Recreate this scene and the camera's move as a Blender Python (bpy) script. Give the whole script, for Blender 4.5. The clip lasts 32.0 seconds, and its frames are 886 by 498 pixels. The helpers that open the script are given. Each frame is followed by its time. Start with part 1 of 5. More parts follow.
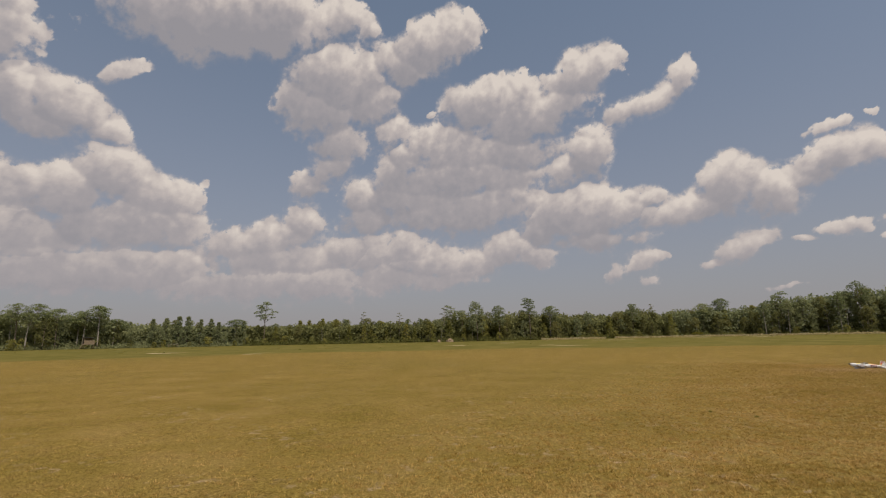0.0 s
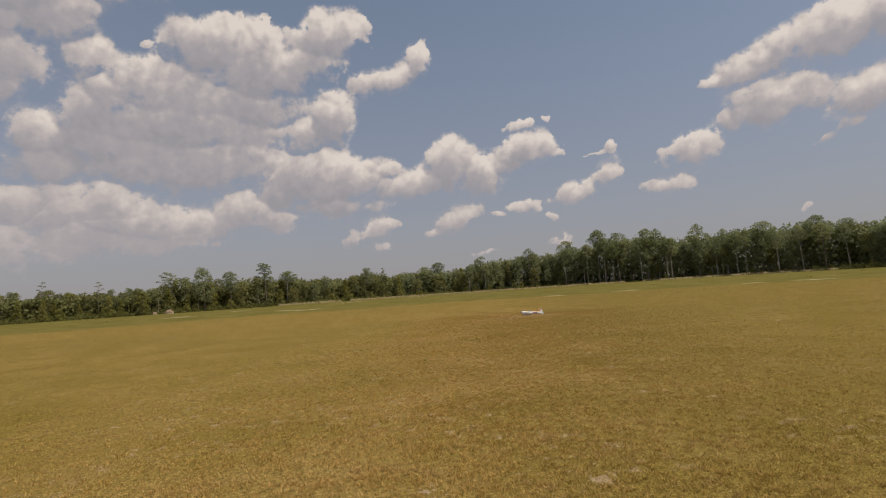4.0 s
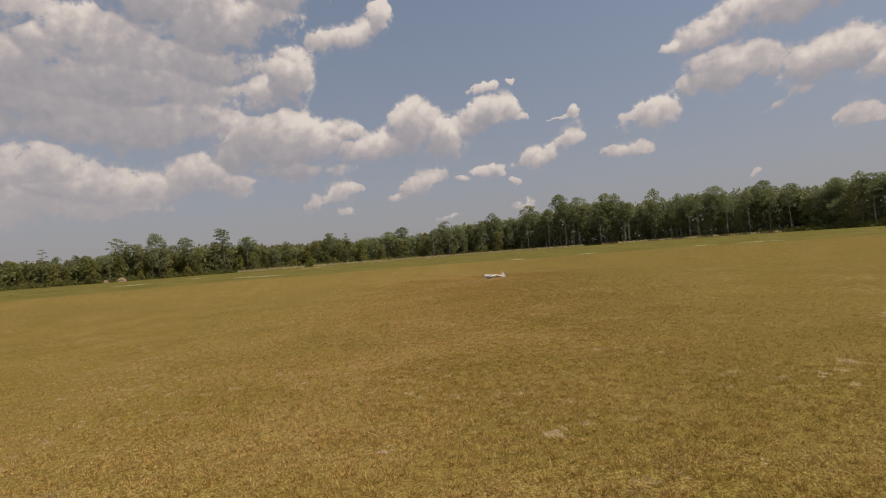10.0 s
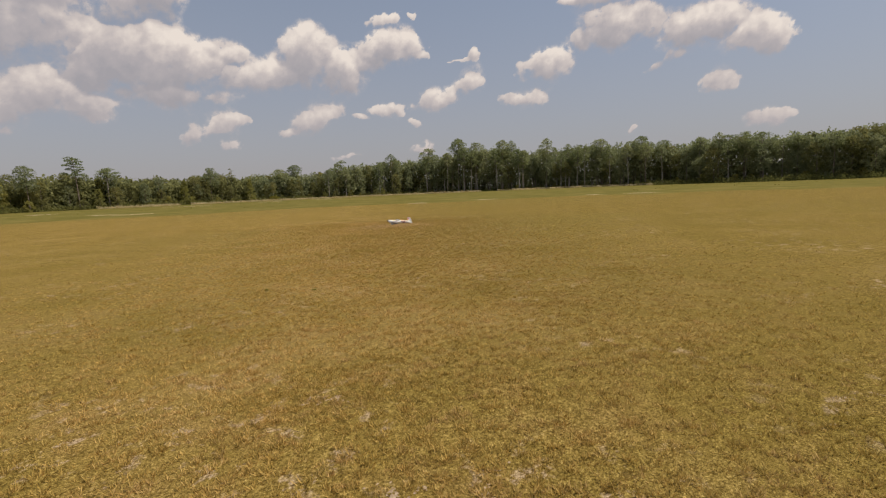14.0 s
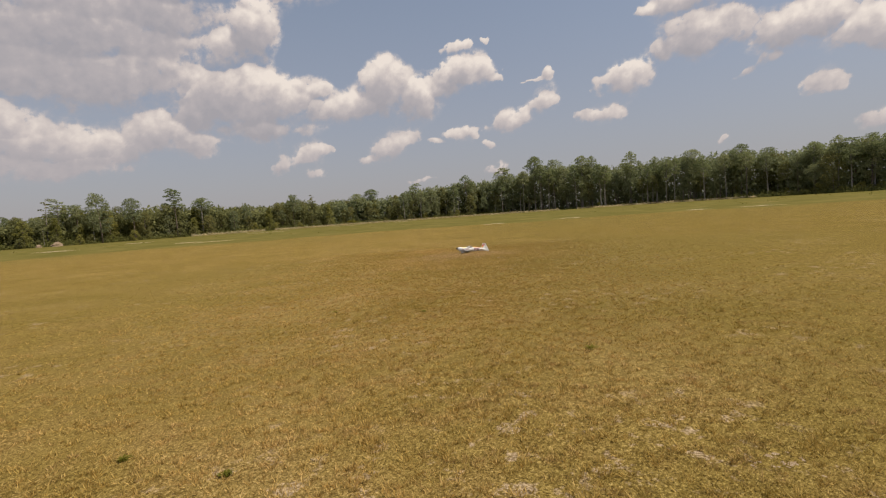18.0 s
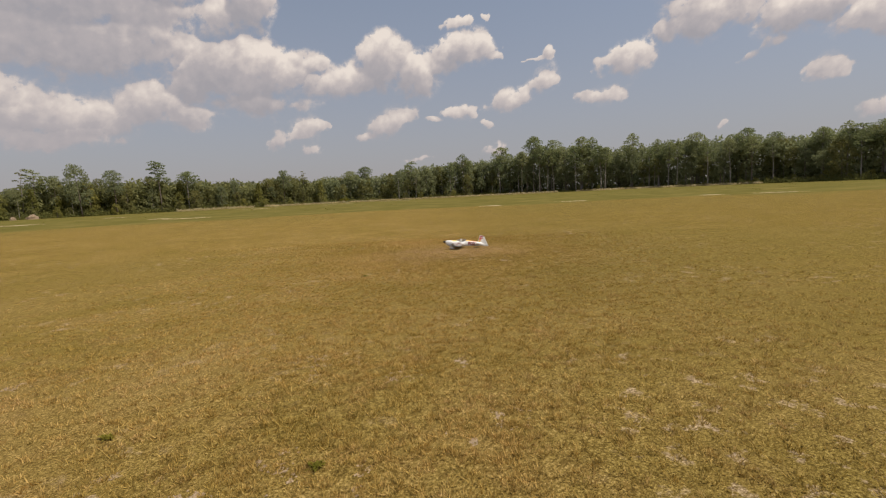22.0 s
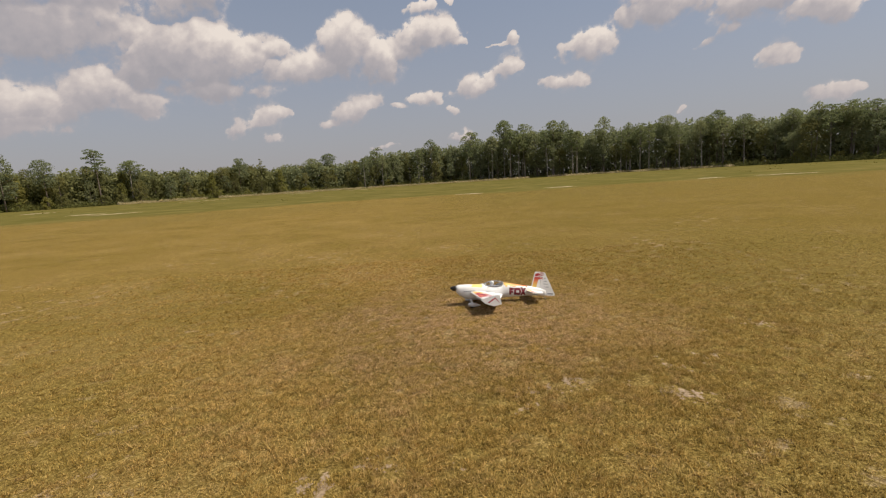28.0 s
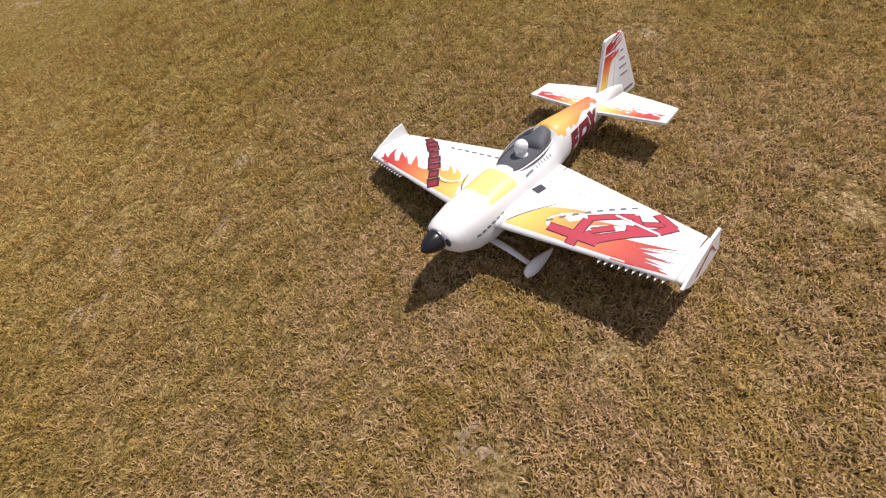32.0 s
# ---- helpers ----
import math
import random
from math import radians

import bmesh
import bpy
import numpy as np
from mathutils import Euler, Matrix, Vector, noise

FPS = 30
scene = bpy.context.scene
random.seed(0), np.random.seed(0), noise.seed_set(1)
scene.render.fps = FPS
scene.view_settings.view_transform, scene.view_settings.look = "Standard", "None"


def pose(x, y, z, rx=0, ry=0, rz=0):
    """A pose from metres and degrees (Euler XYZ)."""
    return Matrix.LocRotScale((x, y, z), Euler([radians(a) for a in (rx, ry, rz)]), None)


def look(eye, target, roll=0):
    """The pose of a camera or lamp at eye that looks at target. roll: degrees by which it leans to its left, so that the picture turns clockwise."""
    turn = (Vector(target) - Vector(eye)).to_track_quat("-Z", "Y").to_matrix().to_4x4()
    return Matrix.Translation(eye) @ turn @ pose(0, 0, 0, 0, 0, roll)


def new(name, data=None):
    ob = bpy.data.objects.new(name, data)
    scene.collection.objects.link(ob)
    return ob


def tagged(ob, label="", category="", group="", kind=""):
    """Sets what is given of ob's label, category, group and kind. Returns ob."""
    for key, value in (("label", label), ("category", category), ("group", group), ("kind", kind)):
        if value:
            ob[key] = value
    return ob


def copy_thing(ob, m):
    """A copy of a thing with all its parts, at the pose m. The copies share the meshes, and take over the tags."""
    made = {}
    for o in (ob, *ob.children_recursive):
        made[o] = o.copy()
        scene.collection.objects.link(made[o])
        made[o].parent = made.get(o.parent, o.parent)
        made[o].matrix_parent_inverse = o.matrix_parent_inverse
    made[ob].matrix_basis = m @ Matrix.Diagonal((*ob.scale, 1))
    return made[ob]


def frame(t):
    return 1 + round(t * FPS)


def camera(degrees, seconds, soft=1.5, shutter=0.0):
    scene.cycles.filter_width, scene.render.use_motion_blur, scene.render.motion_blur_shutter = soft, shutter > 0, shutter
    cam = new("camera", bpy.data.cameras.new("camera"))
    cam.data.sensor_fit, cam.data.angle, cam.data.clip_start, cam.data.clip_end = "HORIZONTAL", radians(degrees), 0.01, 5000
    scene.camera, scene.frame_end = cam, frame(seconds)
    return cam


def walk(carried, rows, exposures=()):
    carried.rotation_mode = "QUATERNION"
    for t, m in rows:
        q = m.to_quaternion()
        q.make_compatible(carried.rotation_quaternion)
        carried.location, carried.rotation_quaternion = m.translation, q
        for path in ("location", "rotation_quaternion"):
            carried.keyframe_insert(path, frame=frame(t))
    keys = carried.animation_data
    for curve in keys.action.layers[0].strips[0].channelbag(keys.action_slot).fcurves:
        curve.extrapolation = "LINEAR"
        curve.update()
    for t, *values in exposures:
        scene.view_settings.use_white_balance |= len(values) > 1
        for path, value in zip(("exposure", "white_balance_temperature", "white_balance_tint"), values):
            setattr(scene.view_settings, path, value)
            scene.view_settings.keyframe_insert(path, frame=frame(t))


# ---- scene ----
cam = camera(86.1, 32.0, soft=1.2)

PATH = [
    (0, (5.083, 4.442, 1.55), (5.104, 6.405, 1.9254), -1.1),
    (0.5, (5.083, 4.443, 1.542), (5.469, 6.336, 2.0554), -1.6),
    (1, (5.112, 4.43, 1.543), (5.866, 6.198, 2.0944), -3.1),
    (1.5, (5.147, 4.428, 1.565), (6.139, 6.085, 2.0824), -4.3),
    (2, (5.179, 4.432, 1.575), (6.255, 6.055, 2.0304), -4.8),
    (2.5, (5.192, 4.446, 1.573), (6.271, 6.094, 1.9155), -5.1),
    (3, (5.192, 4.465, 1.571), (6.252, 6.136, 1.8605), -4.8),
    (3.5, (5.179, 4.487, 1.562), (6.217, 6.179, 1.8045), -4.2),
    (4, (5.16, 4.506, 1.561), (6.197, 6.205, 1.7445), -3.8),
    (4.5, (5.155, 4.505, 1.554), (6.201, 6.204, 1.6905), -3.4),
    (6.5, (5.164, 4.514, 1.554), (6.292, 6.165, 1.6115), -3.4),
    (7, (5.161, 4.511, 1.554), (6.309, 6.147, 1.6175), -3.5),
    (7.5, (5.162, 4.503, 1.555), (6.338, 6.119, 1.6365), -3.9),
    (8, (5.17, 4.502, 1.553), (6.389, 6.086, 1.6325), -4.1),
    (8.5, (5.19, 4.5, 1.551), (6.431, 6.066, 1.6205), -3.9),
    (9, (5.201, 4.493, 1.552), (6.443, 6.06, 1.6015), -4.3),
    (9.5, (5.213, 4.503, 1.551), (6.432, 6.088, 1.5855), -4.1),
    (10, (5.245, 4.523, 1.544), (6.404, 6.153, 1.5685), -4.3),
    (10.5, (5.292, 4.533, 1.538), (6.402, 6.196, 1.5275), -4.1),
    (11, (5.335, 4.591, 1.526), (6.419, 6.271, 1.4935), -2.8),
    (11.5, (5.391, 4.827, 1.517), (6.449, 6.521, 1.4155), -2.4),
    (12, (5.554, 5.177, 1.521), (6.661, 6.834, 1.3415), -5.3),
    (12.5, (5.827, 5.569, 1.516), (6.94, 7.166, 1.0524), -3.7),
    (13, (6.104, 6.005, 1.525), (7.345, 7.536, 1.1815), -4.9),
    (13.5, (6.454, 6.43, 1.55), (7.823, 7.867, 1.3065), -3.3),
    (14, (6.771, 6.887, 1.551), (8.233, 8.232, 1.3105), -2.5),
    (14.5, (7.21, 7.301, 1.553), (8.58, 8.745, 1.3565), -4.8),
    (16.5, (9.029, 9.275, 1.505), (10.3449, 10.7581, 1.2462), -2.7),
    (17, (9.469, 9.76, 1.502), (10.7414, 11.2889, 1.3002), -4.5),
    (17.5, (9.961, 10.233, 1.499), (11.2206, 11.7812, 1.3772), -2.1),
    (18, (10.436, 10.736, 1.485), (11.6757, 12.2998, 1.3492), -4),
    (18.5, (10.828, 11.155, 1.477), (12.006, 12.7691, 1.3922), -4.3),
    (19, (11.255, 11.593, 1.473), (12.5354, 13.0989, 1.1732), -3.4),
    (19.5, (11.668, 12.053, 1.472), (12.9917, 13.5168, 1.1512), -3.1),
    (20, (12.09, 12.496, 1.481), (13.4198, 13.9668, 1.2282), -3.6),
    (20.5, (12.516, 12.978, 1.485), (13.8688, 14.4275, 1.2352), -5),
    (21, (12.942, 13.421, 1.492), (14.2443, 14.927, 1.2982), -2.9),
    (21.5, (13.345, 13.884, 1.497), (14.6232, 15.4109, 1.3142), -3.6),
    (22, (13.779, 14.324, 1.503), (15.0243, 15.8731, 1.2822), -2.8),
    (22.5, (14.148, 14.824, 1.506), (15.3914, 16.3751, 1.2922), -3.1),
    (23, (14.546, 15.262, 1.512), (15.7849, 16.8229, 1.3432), -3.1),
    (23.5, (14.84, 15.761, 1.51), (16.0433, 17.3493, 1.3382), -3.3),
    (24, (15.265, 16.306, 1.534), (16.4635, 17.8999, 1.3982), -4.8),
    (24.5, (15.656, 16.9, 1.543), (16.8758, 18.4789, 1.4072), -4.6),
    (26.5, (17.154, 18.986, 1.530), (18.4033, 20.5367, 1.3527), -4.61),
    (27, (17.492, 19.417, 1.527), (18.7588, 20.9534, 1.3362), -4.40),
    (27.5, (17.811, 19.938, 1.516), (19.0939, 21.4490, 1.2569), -4.59),
    (28, (18.186, 20.450, 1.507), (19.5242, 21.9086, 1.2270), -3.61),
    (28.5, (18.530, 20.940, 1.508), (19.8902, 22.3692, 1.1849), -4.33),
    (29, (18.928, 21.382, 1.511), (20.3375, 22.7477, 1.1312), -4.92),
    (29.5, (19.355, 21.859, 1.518), (20.7811, 23.1913, 1.0876), -4.44),
    (30, (19.731, 22.296, 1.495), (21.1937, 23.5790, 1.0320), -5.48),
    (30.5, (20.119, 22.766, 1.492), (21.5918, 24.0012, 0.9412), -5.06),
    (31, (20.445, 23.246, 1.474), (21.9719, 24.3195, 0.7559), -6.40),
    (31.5, (20.836, 23.741, 1.418), (22.17, 24.496, 0.133), -9.4),
    (32, (21.068, 24.188, 1.337), (22.309, 24.48, -0.204), -15.9),
]
walk(cam, [(t, look(eye, target, roll)) for t, eye, target, roll in PATH],
     exposures=[(0.0, -0.22, 6500, 10), (2.0, -0.17, 6500, 10), (11.0, -0.16, 6500, 10), (14.0, 0.03, 6500, 10), (16.8, 0.09, 6500, 10), (20.0, 0.03, 6500, 10), (29.5, 0.03, 6500, 10), (30.8, 0.05, 6420, 11), (32.0, 0.09, 6020, 16)])

# ---- light ----
SUN_AZ, SUN_EL = 142.0, 60.0
sun_dir = Vector((math.sin(radians(SUN_AZ)) * math.cos(radians(SUN_EL)), math.cos(radians(SUN_AZ)) * math.cos(radians(SUN_EL)), math.sin(radians(SUN_EL))))
sun = new("sun", bpy.data.lights.new("sun", "SUN"))
sun.data.energy, sun.data.angle, sun.data.color = 4.4, radians(0.6), (1.0, 0.9, 0.77)
sun.matrix_world = look(tuple(sun_dir * 500), (0, 0, 0))


class Nodes:
    """A small builder for node trees."""

    def __init__(self, tree):
        self.tree = tree
        tree.nodes.clear()

    def node(self, kind, ins=None, **props):
        n = self.tree.nodes.new(kind)
        for key, value in props.items():
            if key == "operation":
                n.operation = value
            elif key == "sky_type":
                n.sky_type = value
            elif key == "data_type":
                n.data_type = value
            elif key == "interpolation_type":
                n.interpolation_type = value
        for key, value in (ins or {}).items():
            self.put(n, key, value)
        return n

    def put(self, n, key, value):
        if isinstance(value, bpy.types.NodeSocket):
            self.tree.links.new(value, n.inputs[key])
        elif isinstance(value, bpy.types.Node):
            self.tree.links.new(value.outputs[0], n.inputs[key])
        else:
            n.inputs[key].default_value = value

    def math(self, op, a, b=0.0, c=0.0):
        n = self.node("ShaderNodeMath", {0: a, 1: b}, operation=op)
        if not isinstance(c, float) or c:
            self.put(n, 2, c)
        return n.outputs[0]

    def noise(self, vector, scale, detail=4.0, rough=0.55, out=0):
        n = self.node("ShaderNodeTexNoise", {"Scale": scale, "Detail": detail, "Roughness": rough})
        if vector is not None:
            self.put(n, "Vector", vector)
        return n.outputs[out]

    def ramp(self, fac, stops):
        n = self.node("ShaderNodeValToRGB", {0: fac})
        el = n.color_ramp.elements
        while len(el) < len(stops):
            el.new(0.5)
        for e, (p, c) in zip(el, stops):
            e.position, e.color = p, (*c, 1)
        return n.outputs[0]

    def mix(self, fac, a, b):
        n = self.tree.nodes.new("ShaderNodeMix")
        n.data_type = "RGBA"
        for key, value in ((0, fac), (6, a), (7, b)):
            if isinstance(value, tuple):
                value = (*value, 1)
            self.put(n, key, value)
        return n.outputs[2]

    def scaled(self, vector, s):
        return self.node("ShaderNodeVectorMath", {0: vector, 1: s}, operation="MULTIPLY").outputs[0]

    def step(self, value, lo, hi):
        n = self.node("ShaderNodeMapRange", {0: value, 1: lo, 2: hi, 3: 0.0, 4: 1.0}, interpolation_type="SMOOTHSTEP")
        return n.outputs[0]


def material(name):
    m = bpy.data.materials.new(name)
    m.use_nodes = True
    return m, Nodes(m.node_tree)


def finish(m, b, color, rough=0.8, metal=0.0, bump=None, bump_strength=0.3, bump_dist=0.01, **more):
    s = b.node("ShaderNodeBsdfPrincipled", {"Roughness": rough, "Metallic": metal})
    b.put(s, "Base Color", (*color, 1) if isinstance(color, tuple) else color)
    for key, value in more.items():
        b.put(s, key.replace("_", " "), value)
    if bump is not None:
        k = b.node("ShaderNodeBump", {"Strength": bump_strength, "Distance": bump_dist, "Height": bump})
        b.put(s, "Normal", k)
    o = b.node("ShaderNodeOutputMaterial")
    b.put(o, "Surface", s)
    return m


# ---- sky ----
world = bpy.data.worlds.new("sky")
scene.world = world
world.use_nodes = True
wb = Nodes(world.node_tree)
sky = wb.node("ShaderNodeTexSky", sky_type="NISHITA")
sky.sun_disc, sky.sun_elevation, sky.sun_rotation = False, radians(SUN_EL), radians(SUN_AZ)
sky.air_density, sky.dust_density, sky.ozone_density = 1.0, 1.2, 1.5
skydir = wb.node("ShaderNodeTexCoord").outputs["Generated"]
height = wb.node("ShaderNodeSeparateXYZ", {0: skydir}).outputs[2]
haze = wb.math("POWER", wb.math("SUBTRACT", 1.0, wb.math("MINIMUM", wb.math("ABSOLUTE", height), 1.0)), 2.4)
sky_col = wb.mix(wb.math("MULTIPLY", haze, 0.93), wb.mix(0.28, sky.outputs[0], (2.2, 2.64, 2.78)), (2.96, 2.71, 2.84))
back = wb.node("ShaderNodeBackground", {0: sky_col, 1: 0.115})
wb.put(wb.node("ShaderNodeOutputWorld"), 0, back)

# ---- materials ----
def leaf_material(name, stops, trans=0.5):
    m, b = material(name)
    geo = b.node("ShaderNodeNewGeometry")
    info = b.node("ShaderNodeObjectInfo")
    f = b.math("ADD", b.math("MULTIPLY", geo.outputs["Random Per Island"], 0.4), b.math("MULTIPLY", info.outputs["Random"], 0.6))
    col = b.ramp(f, stops)
    d = b.node("ShaderNodeBsdfDiffuse", {"Color": col})
    t = b.node("ShaderNodeBsdfTranslucent", {0: col})
    mx = b.node("ShaderNodeMixShader", {0: trans, 1: d, 2: t})
    b.put(b.node("ShaderNodeOutputMaterial"), 0, mx)
    return m


broad_leaf = leaf_material("broad_leaf", [(0.0, (0.150, 0.158, 0.066)), (0.5, (0.214, 0.212, 0.084)), (1.0, (0.288, 0.268, 0.102))])
light_leaf = leaf_material("young_leaf", [(0.0, (0.2, 0.208, 0.066)), (0.5, (0.285, 0.275, 0.084)), (1.0, (0.365, 0.33, 0.105))])
dusky_leaf = leaf_material("dusky_leaf", [(0.0, (0.196, 0.222, 0.122)), (0.5, (0.264, 0.286, 0.15)), (1.0, (0.335, 0.342, 0.17))])
pine_leaf = leaf_material("pine_needles", [(0.0, (0.172, 0.204, 0.102)), (0.5, (0.24, 0.268, 0.126)), (1.0, (0.308, 0.32, 0.144))])
# leaf colour of the woods behind, paled: distance haze put into the green
hazed_leaf = leaf_material("hazed_wood_leaf", [(0.0, (0.186, 0.2, 0.09)), (0.5, (0.248, 0.252, 0.106)), (1.0, (0.31, 0.296, 0.124))])
weed_leaf = leaf_material("weed_leaf", [(0.0, (0.15, 0.145, 0.036)), (0.5, (0.21, 0.185, 0.05)), (1.0, (0.29, 0.24, 0.08))])
shrub_leaf = leaf_material("shrub_leaf", [(0.0, (0.15, 0.16, 0.056)), (0.5, (0.216, 0.218, 0.072)), (1.0, (0.295, 0.268, 0.098))])


def bark_material(name, dark, light):
    m, b = material(name)
    p = b.node("ShaderNodeTexCoord").outputs["Object"]
    n = b.noise(b.scaled(p, (6, 6, 1.2)), 1.0, 5.0)
    return finish(m, b, b.mix(n, dark, light), 0.95, bump=n, bump_strength=0.5, bump_dist=0.05)


bark = bark_material("bark", (0.07, 0.055, 0.042), (0.26, 0.21, 0.165))
pale_bark = bark_material("pale_bark", (0.19, 0.17, 0.14), (0.38, 0.345, 0.3))
old_wood = bark_material("old_wood", (0.12, 0.09, 0.06), (0.3, 0.23, 0.15))


def trodden(b, p):
    """The sward is thinner and browner where the strip is used; it thickens slowly to the sides."""
    way = b.node("ShaderNodeVectorMath", {0: p, 1: (-5.2, -4.5, 0.0)}, operation="ADD").outputs[0]
    across = b.math("ABSOLUTE", b.node("ShaderNodeVectorMath", {0: way, 1: (0.763, -0.646, 0.0)}, operation="DOT_PRODUCT").outputs["Value"])
    along = b.node("ShaderNodeVectorMath", {0: way, 1: (0.646, 0.763, 0.0)}, operation="DOT_PRODUCT").outputs["Value"]
    side = b.math("ADD", across, b.math("MULTIPLY", b.noise(p, 0.2, 3.0), 8.0))
    return b.math("MULTIPLY", b.step(side, 13.0, 4.0), b.math("MULTIPLY", b.step(along, 44.0, 24.0), b.step(along, 3.0, 11.0)))


def sward(b, p, worn=0.0):
    """The field's tint, from patch to patch: olive, straw and a warmer brown; darker to the right."""
    wide = b.noise(p, 0.04, 3.0)
    mid = b.noise(p, 0.5, 4.0, 0.55)
    warm = b.noise(b.node("ShaderNodeVectorMath", {0: p, 1: (37.0, 11.0, 0.0)}, operation="ADD").outputs[0], 1.7, 4.0, 0.6)
    col = b.ramp(mid, [(0.3, (0.18, 0.131, 0.026)), (0.5, (0.217, 0.153, 0.036)), (0.7, (0.258, 0.181, 0.053))])
    col = b.mix(b.math("MULTIPLY", b.step(warm, 0.46, 0.66), 0.3), col, (0.255, 0.162, 0.055))
    if worn:
        col = b.mix(b.math("MULTIPLY", trodden(b, p), worn), col, (0.268, 0.176, 0.07))
    # the tint turns darker and greener towards the right of the way
    right = b.node("ShaderNodeVectorMath", {0: b.node("ShaderNodeVectorMath", {0: p, 1: (-5.2, -4.5, 0.0)}, operation="ADD").outputs[0], 1: (0.763, -0.646, 0.0)}, operation="DOT_PRODUCT").outputs["Value"]
    right_tint = b.step(b.math("ADD", right, b.math("MULTIPLY", b.math("SUBTRACT", b.noise(p, 0.11, 3.0), 0.5), 12.0)), -3.5, 5.5)
    col = b.mix(b.math("MULTIPLY", right_tint, 0.45), col, (0.15, 0.115, 0.024))
    return b.mix(b.math("MULTIPLY", b.step(wide, 0.42, 0.64), 0.5), col, (0.175, 0.135, 0.032))


def bare_spots(b, p):
    """Where small spots of sand lie open: gathered in loose patches."""
    here = b.step(b.noise(p, 0.42, 2.0), 0.46, 0.66)
    spot = b.math("ADD", b.math("MULTIPLY", b.noise(p, 4.2, 3.0, 0.6), 0.72), b.math("MULTIPLY", b.noise(p, 24.0, 3.0, 0.65), 0.28))
    return b.math("MULTIPLY", here, b.step(spot, 0.55, 0.63))


def ground_material():
    m, b = material("dry_mown_grass")
    p = b.node("ShaderNodeTexCoord").outputs["Object"]
    fine = b.noise(p, 9.0, 5.0, 0.65)
    tiny = b.noise(p, 60.0, 4.0, 0.7)
    clump = b.noise(p, 26.0, 4.0, 0.65)
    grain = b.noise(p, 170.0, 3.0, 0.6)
    mid = b.noise(p, 0.55, 4.0)
    tint = sward(b, p, 0.06)
    tint = b.mix(b.math("MULTIPLY", trodden(b, p), 0.07), tint, b.mix(fine, (0.17, 0.115, 0.05), (0.29, 0.205, 0.115)))
    # about the resting aeroplane the soil between the tufts is pale and pinkish
    away = b.node("ShaderNodeVectorMath", {0: p, 1: (21.7, 23.9, 0.0)}, operation="DISTANCE").outputs["Value"]
    tint = b.mix(b.math("MULTIPLY", b.step(b.math("ADD", away, b.math("MULTIPLY", b.noise(p, 0.9, 3.0), 2.0)), 3.6, 1.6), 0.38), tint, b.mix(b.step(fine, 0.36, 0.64), (0.2, 0.137, 0.068), (0.34, 0.236, 0.14)))
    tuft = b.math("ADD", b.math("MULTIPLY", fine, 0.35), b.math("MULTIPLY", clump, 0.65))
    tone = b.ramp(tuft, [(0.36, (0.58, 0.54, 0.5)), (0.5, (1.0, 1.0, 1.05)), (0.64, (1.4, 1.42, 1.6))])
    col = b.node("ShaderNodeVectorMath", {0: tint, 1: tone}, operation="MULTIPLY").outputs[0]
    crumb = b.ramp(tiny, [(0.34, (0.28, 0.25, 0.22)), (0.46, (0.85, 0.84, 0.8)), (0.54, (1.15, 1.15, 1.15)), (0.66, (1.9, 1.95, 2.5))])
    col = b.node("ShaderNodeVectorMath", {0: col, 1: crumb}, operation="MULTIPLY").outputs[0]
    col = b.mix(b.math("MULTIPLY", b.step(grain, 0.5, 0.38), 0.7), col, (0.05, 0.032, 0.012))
    col = b.mix(b.math("MULTIPLY", bare_spots(b, p), 0.55), col, b.mix(b.step(tiny, 0.38, 0.62), (0.2, 0.14, 0.085), (0.6, 0.47, 0.35)))
    # the rougher greener verge before the woods
    off = b.node("ShaderNodeVectorMath", {0: p, 1: (-5.2, -4.5, 0.0)}, operation="ADD").outputs[0]
    far = b.node("ShaderNodeVectorMath", {0: off}, operation="LENGTH").outputs["Value"]
    edge = b.step(b.math("ADD", far, b.math("MULTIPLY", b.noise(p, 0.06, 4.0), 30.0)), 84.0, 93.0)
    verge = b.ramp(b.math("ADD", b.math("MULTIPLY", b.noise(p, 0.16, 5.0, 0.65), 0.7), b.math("MULTIPLY", mid, 0.3)),
                   [(0.32, (0.088, 0.084, 0.018)), (0.5, (0.128, 0.112, 0.028)), (0.66, (0.19, 0.152, 0.052))])
    col = b.mix(edge, col, verge)
    h = b.math("ADD", b.math("MULTIPLY", fine, 0.6), b.math("MULTIPLY", tiny, 0.4))
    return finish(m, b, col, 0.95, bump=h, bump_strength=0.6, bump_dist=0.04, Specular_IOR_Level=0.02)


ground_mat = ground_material()


